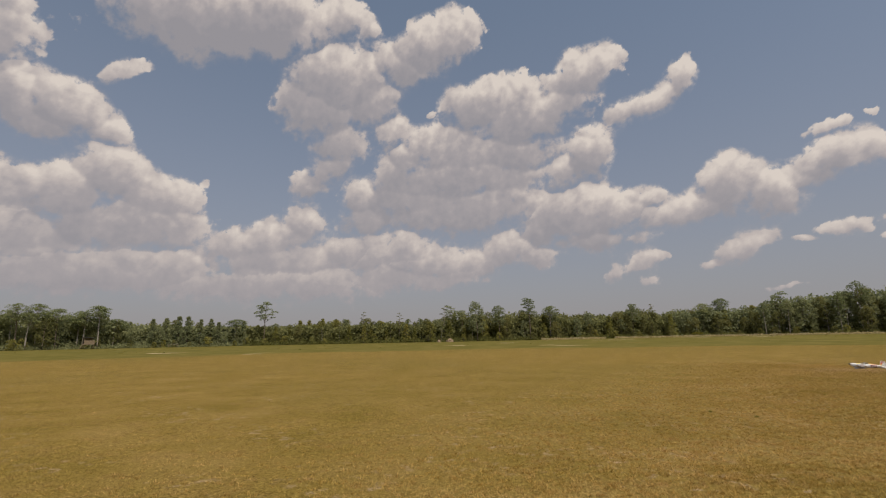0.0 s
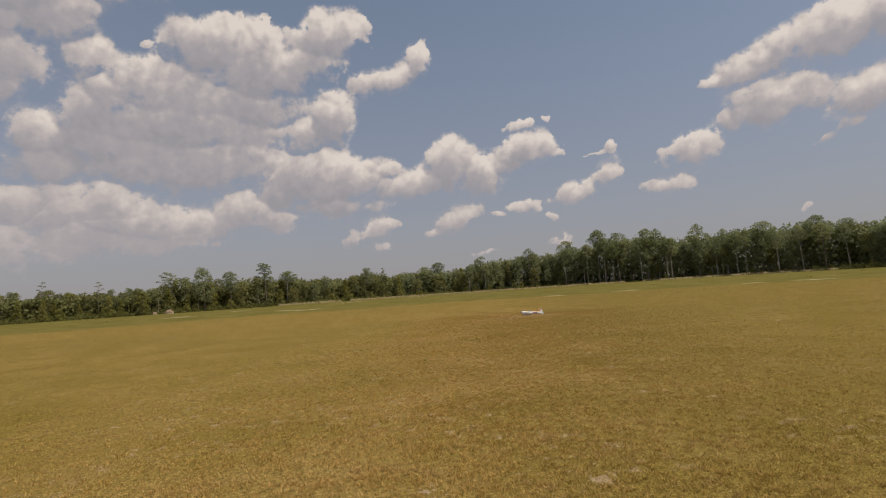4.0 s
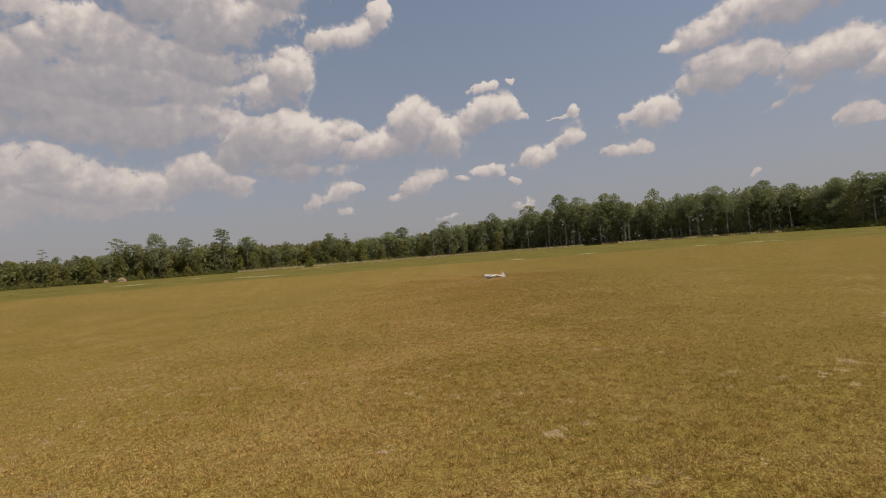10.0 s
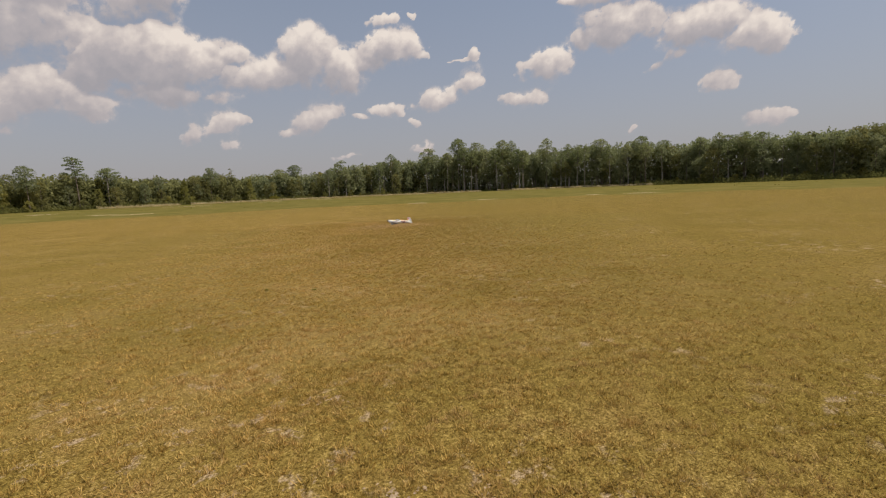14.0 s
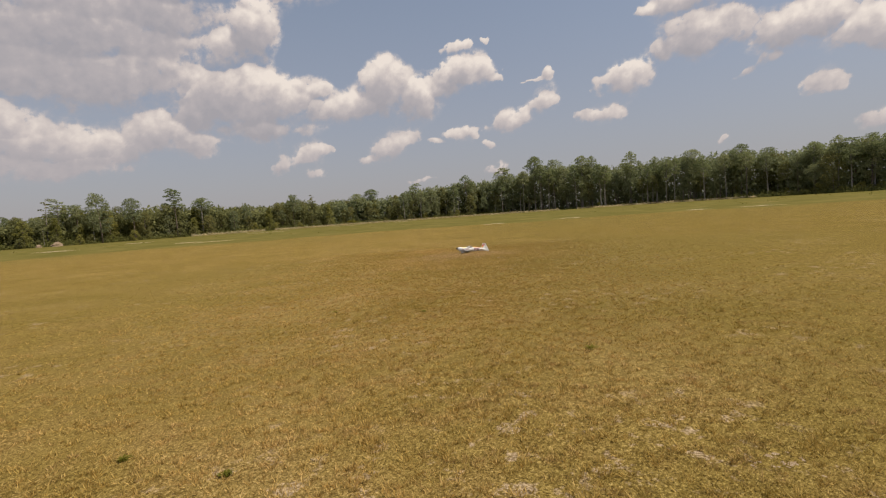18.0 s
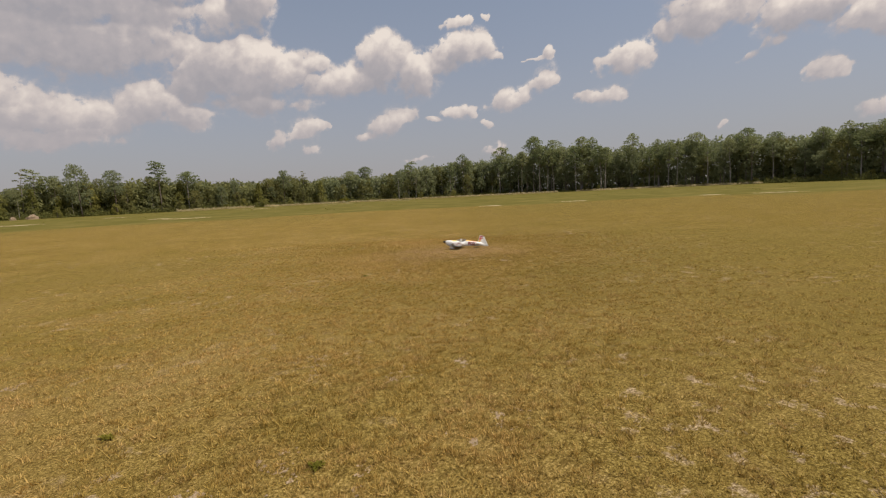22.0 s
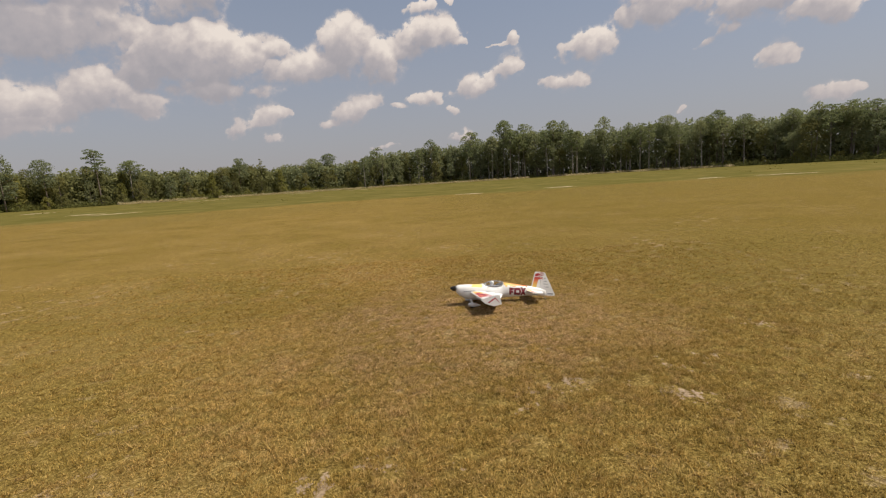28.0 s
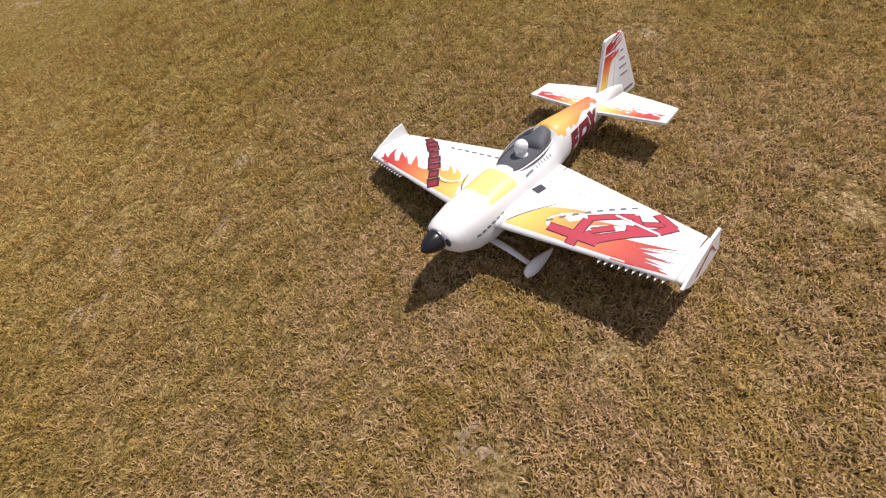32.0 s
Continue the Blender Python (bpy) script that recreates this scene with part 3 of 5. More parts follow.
    for _ in range(2):
        facing[1:-1, 1:-1] = (facing[1:-1, 1:-1] * 2 + facing[:-2, 1:-1] + facing[2:, 1:-1] + facing[1:-1, :-2] + facing[1:-1, 2:]) / 6
    high = fractal(az, el, 0.9, 5, 33) - 0.5
    light = 0.66 * np.exp(-0.64 * shade) + 0.42 * np.clip(facing, -0.1, 1) + 0.5 * high * np.clip(dens * 4, 0, 1) - 0.06
    hazy = 5.6 + 1.8 * np.clip((14 - az) / 16, 0, 1)
    low = 0.88 * np.exp(-np.clip(el - 2, 0, 90) / hazy)
    light = light * (1 - low) + 0.34 * low
    # high up the darker undersides show
    light -= 0.24 * np.clip((el - 25) / 10, 0, 1) * np.clip((-14 - az) / 8, 0, 1)
    a, e = np.radians(az), np.radians(el)
    for n in range(len(clouds)):
        mine = (owner == n) & (dens > -0.12)
        rows, cols = az.shape
        cell = mine[:-1, :-1] | mine[1:, :-1] | mine[:-1, 1:] | mine[1:, 1:]
        cell &= (owner[:-1, :-1] == n)
        cj, ci = np.nonzero(cell)
        if not len(cj):
            continue
        quad = np.stack([cj * cols + ci, cj * cols + ci + 1, (cj + 1) * cols + ci + 1, (cj + 1) * cols + ci], 1)
        used, index = np.unique(quad, return_inverse=True)
        index = index.reshape(-1)
        ua, ue = a.ravel()[used], e.ravel()[used]
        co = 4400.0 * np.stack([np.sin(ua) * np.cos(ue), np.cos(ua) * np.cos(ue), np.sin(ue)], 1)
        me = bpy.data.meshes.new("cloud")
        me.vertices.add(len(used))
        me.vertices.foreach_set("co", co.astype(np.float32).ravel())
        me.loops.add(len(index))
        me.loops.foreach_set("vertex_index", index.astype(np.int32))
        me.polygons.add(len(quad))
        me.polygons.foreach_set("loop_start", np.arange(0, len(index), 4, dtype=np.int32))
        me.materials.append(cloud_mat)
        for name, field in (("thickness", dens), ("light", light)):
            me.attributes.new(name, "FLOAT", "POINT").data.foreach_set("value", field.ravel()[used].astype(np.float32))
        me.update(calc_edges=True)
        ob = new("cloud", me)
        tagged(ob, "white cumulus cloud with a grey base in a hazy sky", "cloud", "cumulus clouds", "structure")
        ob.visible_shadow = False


# the clouds, heap by heap
cumulus((-24.8, 33.7, 10.3, 2.7, 13), (-30.1, 31.7, 3.0, 2.3, 16), (-20.9, 33.4, 3.7, 2.3, 11), (-11.9, 36.4, 2.7, 1.8, 6), (-34.2, 32.9, 2.6, 1.6, -3))
cumulus((-39.8, 22.3, 2.5, 2.3, 22), (-41.3, 20.8, 2.2, 1.8, 6), (-35.9, 20.8, 1.9, 1.0, 13), (-43.6, 22.4, 1.3, 2.4, 19))
cumulus((-35.5, 26.6, 2.4, 1.0, 42))
cumulus((-44.0, 24.2, 1.3, 0.7, 21))
cumulus((-35.9, 16.7, 2.9, 2.3, 17), (-30.8, 14.9, 3.9, 2.1, 13), (-39.3, 14.4, 3.6, 2.6, 10), (-42.3, 13.9, 2.3, 2.1, 11), (-33.6, 11.9, 6.2, 2.6, 7), (-40.9, 10.0, 4.4, 2.3, 7))
cumulus((-12.5, 29.8, 4.7, 3.1, 10), (-15.1, 26.8, 4.0, 3.1, 6), (-9.2, 27.9, 3.2, 2.6, 3), (-16.8, 24.5, 2.8, 1.5, 6), (-11.9, 23.0, 2.7, 2.3, 4), (-6.3, 24.3, 2.3, 1.5, 1), (-13.2, 20.1, 3.6, 1.3, 33), (-15.8, 18.3, 2.2, 1.4, 4), (0.1, 34.1, 4.4, 2.6, 17), (-3.7, 32.3, 3.0, 2.3, 1), (3.5, 35.7, 2.2, 1.7, -3), (-8.2, 35.3, 1.0, 0.8, 4))
cumulus((-21.5, 11.0, 5.4, 1.8, 14), (-16.3, 13.5, 2.0, 1.7, 8), (-19.6, 9.0, 7.9, 1.8, 2), (-9.3, 10.2, 4.7, 1.9, 11))
cumulus((-35.5, 7.3, 10.5, 2.2, 4), (-45.4, 10.3, 4.1, 3.4, 9))
cumulus((-18.2, 6.5, 13.5, 1.8, 1), (0.3, 8.9, 7.5, 1.8, -1))
cumulus((6.3, 27.4, 4.2, 2.5, 13), (10.3, 29.0, 2.4, 1.7, 6), (0.5, 23.1, 3.8, 2.1, 8), (-3.5, 21.2, 2.4, 1.9, 9), (3.7, 21.8, 7.4, 2.4, 11), (18.3, 29.0, 4.4, 2.0, 16), (21.5, 30.3, 2.1, 1.4, 1), (12.8, 25.5, 6.6, 2.5, 14), (9.5, 22.0, 5.2, 2.4, 4), (2.1, 19.3, 7.7, 2.9, 5), (-5.3, 19.0, 2.6, 2.4, 8), (-6.2, 17.0, 1.8, 1.9, 7), (-0.5, 17.1, 7.4, 2.3, 9), (4.2, 15.4, 9.1, 2.5, 3), (-8.2, 14.5, 3.6, 1.7, 24), (8.9, 18.3, 4.0, 2.2, 2), (-9.1, 16.7, 2.4, 2.0, 8))
cumulus((25.3, 25.1, 4.0, 1.0, 6), (29.8, 26.8, 1.0, 2.1, -23))
cumulus((18.8, 20.9, 1.9, 2.7, -26), (16.4, 19.0, 2.7, 1.5, 30))
cumulus((-8.5, 10.0, 4.4, 2.0, 9), (-3.8, 10.4, 3.4, 2.0, 2), (-7.2, 7.4, 6.2, 1.7, 0), (1.6, 7.3, 4.6, 1.5, 8))
cumulus((-0.6, 26.4, 0.7, 0.4, 11))
cumulus((72.6, 21.1, 3.1, 2.2, 9), (66.4, 20.1, 3.2, 1.2, 17), (69.6, 21.2, 2.3, 1.4, 13), (77.2, 21.5, 1.9, 2.0, 0), (74.5, 21.1, 1.5, 1.7, 8), (63.0, 19.6, 1.4, 0.5, 6))
cumulus((67.0, 16.3, 2.8, 1.9, 7), (70.4, 16.6, 2.0, 1.4, -6), (64.1, 15.5, 1.3, 1.1, -15))
cumulus((74.7, 15.2, 2.2, 1.7, 13), (77.1, 15.6, 1.6, 1.7, -21), (72.8, 12.6, 2.0, 0.5, 22))
cumulus((77.6, 9.4, 1.4, 1.0, -16), (80.9, 13.2, 2.4, 1.8, 8))
cumulus((16.9, 14.1, 4.8, 2.9, 3), (12.9, 13.3, 2.4, 2.3, 4), (20.8, 13.7, 3.3, 2.5, 2), (25.4, 15.1, 1.8, 0.8, 11), (18.1, 11.3, 5.2, 1.2, -5))
cumulus((32.9, 15.1, 2.8, 2.7, -1), (29.0, 13.3, 5.5, 1.4, 8), (36.1, 13.8, 2.9, 2.2, -2))
cumulus((41.5, 15.9, 2.8, 1.7, -3), (43.5, 16.3, 2.4, 1.3, -3), (39.2, 15.0, 1.9, 1.5, -2), (45.8, 15.3, 1.1, 0.4, -4))
cumulus((41.8, 19.1, 2.1, 0.8, 20), (45.0, 19.4, 0.7, 0.3, -4))
cumulus((52.0, 15.2, 0.8, 0.5, -6), (50.3, 14.7, 1.2, 0.2, 9))
cumulus((59.7, 13.4, 2.6, 1.5, 5), (61.2, 14.1, 1.4, 0.9, -8))
cumulus((57.2, 10.1, 2.5, 0.8, -2))
cumulus((47.8, 10.7, 2.5, 1.0, 20), (50.9, 11.9, 1.7, 0.8, 25))
cumulus((45.1, 8.2, 0.7, 0.4, -3))
cumulus((41.2, 9.5, 2.2, 0.8, 2), (38.8, 8.9, 1.1, 0.3, -3), (43.3, 9.2, 0.6, 0.4, -3))
cumulus((33.5, 8.6, 2.8, 1.1, 20), (35.2, 9.5, 1.4, 0.8, -2), (30.5, 7.4, 1.4, 0.4, 8))
cumulus((23.0, 7.7, 2.7, 1.0, 21), (25.0, 8.5, 1.2, 0.7, -1))
cumulus((24.4, 5.9, 1.7, 0.5, 4))
cumulus((45.2, 5.1, 1.3, 0.7, -3))
cumulus((37.2, 4.5, 1.5, 0.3, -3))
cumulus((8.5, 10.1, 3.5, 1.9, 14), (5.4, 8.3, 2.3, 1.2, 16), (11.8, 9.8, 2.5, 1.4, -3), (2.8, 7.4, 1.8, 0.7, 14))
cumulus((5.7, 6.7, 0.9, 0.4, 1))
cumulus((69.2, 6.0, 0.7, 0.4, 39))
cumulus((82.3, 5.9, 1.8, 0.8, 4))
cumulus((-52.0, 14.0, 7.0, 5.0, 0), (-50.0, 27.0, 6.0, 4.0, 10))
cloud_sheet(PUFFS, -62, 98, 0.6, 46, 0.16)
# the same broken cumulus goes on round the rest of the sky
rest = []
for k in range(30):
    turn = random.Random(900 + k)
    at, up, wide = 104 + k * 6.4, turn.uniform(8, 48), turn.uniform(4, 11)
    rest.append([(at, up, wide, wide * 0.45, 10), (at + wide * 0.6, up + 1, wide * 0.6, wide * 0.35, 0)])
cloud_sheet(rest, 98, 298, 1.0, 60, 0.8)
# unseen glowing clouds overhead, added to brighten what the sun does not reach
over = []
for k in range(44):
    turn = random.Random(1300 + k)
    at, up, wide = k * 8.2, turn.uniform(54, 80), turn.uniform(5, 10)
    over.append([(at, up, wide, wide * 0.6, 10), (at + wide, up + 2, wide * 0.7, wide * 0.45, 0)])
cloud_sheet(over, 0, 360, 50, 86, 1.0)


# ---- woods ----
def woods_dist(az):
    return 0.94 * float(np.interp(az + 1.9, [-60, -40, -18, 5, 18, 32, 45, 60, 72, 82, 95, 120], [215, 202, 195, 190, 205, 235, 245, 240, 226, 210, 200, 195]))


def woods_height(az):
    return float(np.interp(az, [-60, -42, -38.6, -35.4, -33, -28, -23.4, -18, -12.5, -9, -3, 0, 4, 7, 12, 15, 19, 22, 25, 29, 32, 35.3, 38.5, 41.7, 44.3, 46.2, 48, 49.4, 51.5, 53.4, 55, 57.8, 59.5, 61, 64, 67, 69.5, 73, 77, 80, 83, 95, 120],
                           [13, 13, 11.7, 12.4, 10, 9.4, 8.4, 9, 10.4, 9.9, 9.1, 10.4, 12.3, 11.7, 11.9, 11.2, 10.5, 12.2, 11.2, 12.4, 11.5, 14.2, 16, 17, 16.6, 19, 18.2, 22.2, 21.6, 20.6, 21.6, 17.8, 19.2, 17.8, 19, 18.6, 18.6, 16.4, 16.8, 16.6, 16, 16.5, 16.5]))


def leaves(rng, centers, radii, counts, size, shell=0.0):
    """Corners of many small turned leaf sprays about the given clump centres; shell keeps them to the clump's outside."""
    out = []
    for c, r, k in zip(centers, radii, counts):
        d = rng.normal(size=(k, 3))
        d /= np.linalg.norm(d, axis=1, keepdims=True)
        if shell:
            d[:, 2] = np.where(d[:, 2] < -0.45, -d[:, 2], d[:, 2])
        deep = rng.uniform(shell, 1.06, (k, 1)) if shell else rng.random((k, 1)) ** 0.33
        pos = np.asarray(c) + d * np.asarray(r) * deep
        a = rng.normal(size=(k, 3))
        a /= np.linalg.norm(a, axis=1, keepdims=True)
        b = np.cross(a, rng.normal(size=(k, 3)))
        b /= np.linalg.norm(b, axis=1, keepdims=True)
        s = size * rng.uniform(0.6, 1.3, (k, 1))
        quad = np.stack([pos - a * s * 0.5, pos + b * s * 0.32 - a * s * 0.05, pos + a * s * 0.55, pos - b * s * 0.32 + a * s * 0.05], 1)
        out.append(quad.reshape(-1, 3))
    return np.concatenate(out)


def tree(name, seed, high, base, spread, clumps, per, size, leaf, wood, shape="round", label="", category="tree"):
    """One tree about its foot: a bent tapered trunk with limbs, and a crown of leaf clumps from the height base up; shape: round, dome, flat or cone."""
    rng = np.random.default_rng(seed)
    root = new(name)
    bend = rng.normal(0, 0.025 * high, 2)
    spine = [(bend[0] * t * t, bend[1] * t * t, high * 0.95 * t) for t in (0, 0.15, 0.35, 0.55, 0.75, 1)]
    spine[0] = (0, 0, -0.3)
    r0 = 0.0085 * high + 0.04
    bm = bmesh.new()
    tube(bm, spine, [r0 * 1.3, r0, r0 * 0.85, r0 * 0.66, r0 * 0.42, 0.03], 7)
    centers, radii, counts = [], [], []
    for k in range(clumps):
        t = (k + rng.uniform(0.1, 0.9)) / clumps
        if shape == "cone":
            env, squat, big = 1.02 - 0.95 * t, 0.75, spread * (0.24 + 0.26 * (1 - t))
        elif shape == "dome":
            env, squat, big = math.sqrt(max(0.0, 1 - (t * 1.02) ** 2)) * (0.6 + 0.4 * min(1, 3 * t)), 0.62, spread * rng.uniform(0.24, 0.42)
        elif shape == "flat":
            env, squat, big = 0.35 + 0.65 * math.sin(math.pi * min(1, 0.25 + 0.7 * t)), 0.42, spread * rng.uniform(0.28, 0.44)
        else:
            env, squat, big = math.sin(math.pi * min(1, 0.2 + 0.76 * t)) ** 0.7, 0.85, spread * rng.uniform(0.26, 0.46)
        z = base + (high - base) * (0.06 + 0.94 * t) - big * squat * 0.7
        out = spread * env * math.sqrt(rng.uniform(0.1, 0.8))
        ang = k * 2.4 + rng.normal(0, 0.5)
        s = z / high
        mx, my = bend[0] * s * s, bend[1] * s * s
        x, y = mx + out * math.cos(ang), my + out * math.sin(ang)
        if shape in ("dome", "flat") or k % 4 == 0:
            low = max(z - out * 0.55 - 0.3, 0.5)
            tube(bm, [(mx, my, low), ((mx + x) / 2, (my + y) / 2, (low + z) / 2 + 0.15), (x, y, z)], [r0 * 0.36, r0 * 0.24, 0.025], 4)
        centers.append((x, y, max(z, big * squat * 0.7)))
        radii.append((big * rng.uniform(0.9, 1.25), big * rng.uniform(0.9, 1.25), big * squat))
        counts.append(int(per * rng.uniform(0.75, 1.25)))
    part("trunk", bm, wood, root)
    part("crown", mesh_arrays("crown", leaves(rng, centers, radii, counts, size, 0.55), 4, leaf), leaf, root)
    return tagged(root, label, category, "trees of the wood edge")


kinds = {}
for k in range(5):
    kinds["broad", k] = tree("broadleaf_tree", 10 + k, 13.0, 0.3 + 0.5 * k, 3.3 + 0.25 * k, 34, 105, 0.38, broad_leaf, bark, "round", "dense dull-green broadleaf tree at the edge of the wood")
for k in range(5):
    kinds["tall", k] = tree("broadleaf_tree", 30 + k, 15.0, 3.6 + 0.9 * k, 3.5, 28, 105, 0.38, broad_leaf if k % 2 else dusky_leaf, pale_bark if k % 2 else bark, "round", "tall green tree with a bare grey trunk at the wood edge")
for k in range(5):
    kinds["dome", k] = tree("pine_tree", 50 + k, 20.0, 12.0 + 0.7 * k, 4.1 + 0.4 * (k % 2), 22 + k, 100, 0.36, pine_leaf, bark if k % 2 else pale_bark, "dome", "tall pine with a bare trunk and a broad domed crown", "pine")
for k in range(4):
    kinds["pine", k] = tree("pine_tree", 60 + k, 16.0, 8.8 + 0.6 * k, 3.0 + 0.4 * (k % 2), 17 + k, 95, 0.34, pine_leaf, bark, "flat", "open pine with flat tiers of needles over a bare trunk", "pine")
for k in range(3):
    kinds["thin", k] = tree("cypress_tree", 70 + k, 15.0, 6.5, 1.9, 11, 34, 0.36, broad_leaf, pale_bark, "flat", "slender open-crowned tree standing over the wood edge")
for k in range(4):
    kinds["light", k] = tree("broadleaf_tree", 80 + k, 11.0, 0.3 + 0.3 * k, 2.3 + 0.2 * k, 30, 90, 0.35, light_leaf, bark, "cone" if k % 2 else "round", "young yellow-green tree at the edge of the wood")
for k in range(3):
    kinds["dusky", k] = tree("broadleaf_tree", 90 + k, 14.0, 1.0 + k, 3.3, 34, 105, 0.38, dusky_leaf, bark, "round", "dusky dark-green tree at the edge of the wood")
for k in range(4):
    kinds["pole", k] = tree("slender_tree", 100 + k, 18.0, 9.5 + 0.9 * k, 3.3, 22, 100, 0.36, dusky_leaf if k % 2 else pine_leaf, pale_bark, "dome", "slender tall tree with a long pale bare trunk")
for k in range(2):
    kinds["cedar", k] = tree("cedar_tree", 106 + k, 10.0, 0.6, 2.2, 26, 90, 0.34, dusky_leaf, bark, "cone", "small dark pointed conifer at the edge of the wood", "conifer")
for k in range(3):
    kinds["bush", k] = tree("sapling", 110 + k, 4.0, 0.1, 1.7, 16, 75, 0.3, light_leaf if k else broad_leaf, bark, "round", "low bushy yellow-green sapling before the wood", "sapling")
heights = {"light": 11.0, "dusky": 14.0, "pole": 18.0, "bush": 4.0, "broad": 13.0, "tall": 15.0, "pine": 16.0, "thin": 15.0, "dome": 20.0, "cedar": 10.0}


def tree_pose(kind, az, dist, high, rng):
    s = high / heights[kind]
    x, y, z = polar(az, dist)
    w = (max(s, 0.92) if kind in ("dome", "pine") else s) * rng.uniform(0.9, 1.15)
    return Matrix.LocRotScale((x, y, z - 0.05), Euler((0, 0, rng.uniform(0, 6.28))), (w, w, s))


def plant():
    rng = random.Random(5)
    spots = []
    # single trees that stand out over the skyline: kind, bearing, further back, height
    for kind, az, more, high in (("flat", 1.3, 6, 13.6), ("flat", 2.4, 7, 12.0), ("dusky", 4.5, 0, 14.8), ("tall", 7.1, 1, 13.2), ("flat", 10.7, 1, 16.3), ("dome", 13.0, 3, 13.0), ("tall", 22.0, 3, 13.6), ("thin", 24.0, 6, 14.0),
                                 ("dome", 28.9, 6, 13.6), ("dome", 30.5, 9, 15.6), ("flat", 35.7, 6, 17.0), ("dome", 41.6, 5, 19.4), ("dome", 46.0, 4, 21.6), ("dome", 49.4, 3, 25.2), ("dome", 51.6, 4, 23.2), ("dome", 54.6, 3, 23.4),
                                 ("dome", 55.6, 6, 23.0), ("dome", 59.6, 4, 22.8), ("dome", 62.1, 6, 19.6), ("dome", 65.6, 5, 20.6), ("dome", 69.7, 4, 20.2), ("dome", 71.8, 5, 17.8), ("dome", 75.3, 4, 17.4), ("dome", 77.0, 3, 18.2), ("flat", 78.2, 5, 17.4),
                                 ("dome", 79.2, 4, 17.8), ("dome", 80.6, 3, 17.0), ("flat", -20.0, 3, 15.6), ("thin", 0.5, 4, 13.8), ("thin", -9.0, 4, 11.8), ("thin", -4.8, 5, 11.4), ("dome", -41.2, 1, 14.0), ("dome", -39.8, 2, 14.0), ("dome", -38.4, 1, 12.6),
                                 ("dome", -36.8, 3, 12.0), ("dome", -35.2, 0, 13.6), ("dome", -43.5, 2, 14.0), ("dome", -23.0, 3, 9.4), ("pole", 34.3, -1, 12.5), ("pole", 36.2, -1, 13.0), ("pole", 48.1, -1, 18.5), ("pole", 50.9, -1, 18.0), ("pole", 53.9, -1, 19.0),
                                 ("pole", 56.5, -2, 18.5), ("pole", 56.9, -2, 17.5), ("pole", 61.2, -1, 16.5), ("pole", 63.8, -1, 17.5), ("pole", 66.5, -1, 17.0), ("pole", 71.8, 0, 15.5)):
        spots.append(("pine" if kind == "flat" else kind, az, woods_dist(az) + more, high))
    for az in (-29.5, -28.4, -27.6, -26.4, -25.4, -24.6, -22.2, -30.6):
        spots.append(("cedar", az, woods_dist(az) + rng.uniform(0, 3), rng.uniform(8.2, 10.6)))
    az = -58.0
    while az < 112:
        d = woods_dist(az)
        for row, depth in enumerate((1.5, 5.0, 10.0)):
            a = az + rng.uniform(-0.5, 0.5)
            hw = woods_height(a)
            if a < -33:
                kind = rng.choice(["dusky", "dome", "pole", "broad"])
            elif a < -22:
                kind = rng.choice(["dusky", "cedar", "broad", "tall"])
            elif a < 9:
                kind = rng.choice(["light", "light", "broad", "thin"] if row == 0 else ["light", "broad", "tall"])
            elif a < 34:
                kind = rng.choice(["broad", "light", "tall", "dusky", "broad"])
            elif a < 47:
                kind = rng.choice(["broad", "tall", "dusky", "pole"])
            elif a < 70:
                kind = rng.choice(["pole", "tall", "tall"] if row == 0 else ["dome", "dusky", "tall"])
            else:
                kind = rng.choice(["dusky", "tall", "broad", "dome"])
            f = (rng.uniform(0.5, 0.85), rng.uniform(0.72, 0.97), rng.uniform(0.84, 1.02))[row]
            if kind in ("pole", "dome"):
                f = rng.uniform(0.84, 1.0)
            spots.append((kind, a, d + depth + rng.uniform(-1.5, 2.5), hw * f))
        a = az + rng.uniform(-0.5, 0.5)
        if rng.random() < (0.2 if 46 < a < 69 else 0.85):
            spots.append(("bush", a, woods_dist(a) - rng.uniform(-1.5, 2.0), rng.uniform(1.6, 3.6)))
        az += 1.35
    used = {}
    for kind, a, d, high in spots:
        key = rng.choice([k for k in kinds if k[0] == kind])
        m = tree_pose(kind, a, d, high, rng)
        if key in used:
            copy_thing(kinds[key], m)
        else:
            used[key] = m
    for key, m in used.items():
        kinds[key].matrix_basis = m
    for key, ob in kinds.items():
        if key not in used:
            x = 15 + kinds_order.index(key)
            ob.matrix_basis = tree_pose(key[0], x, woods_dist(x) + 16, woods_height(x), rng)


kinds_order = list(kinds)
plant()


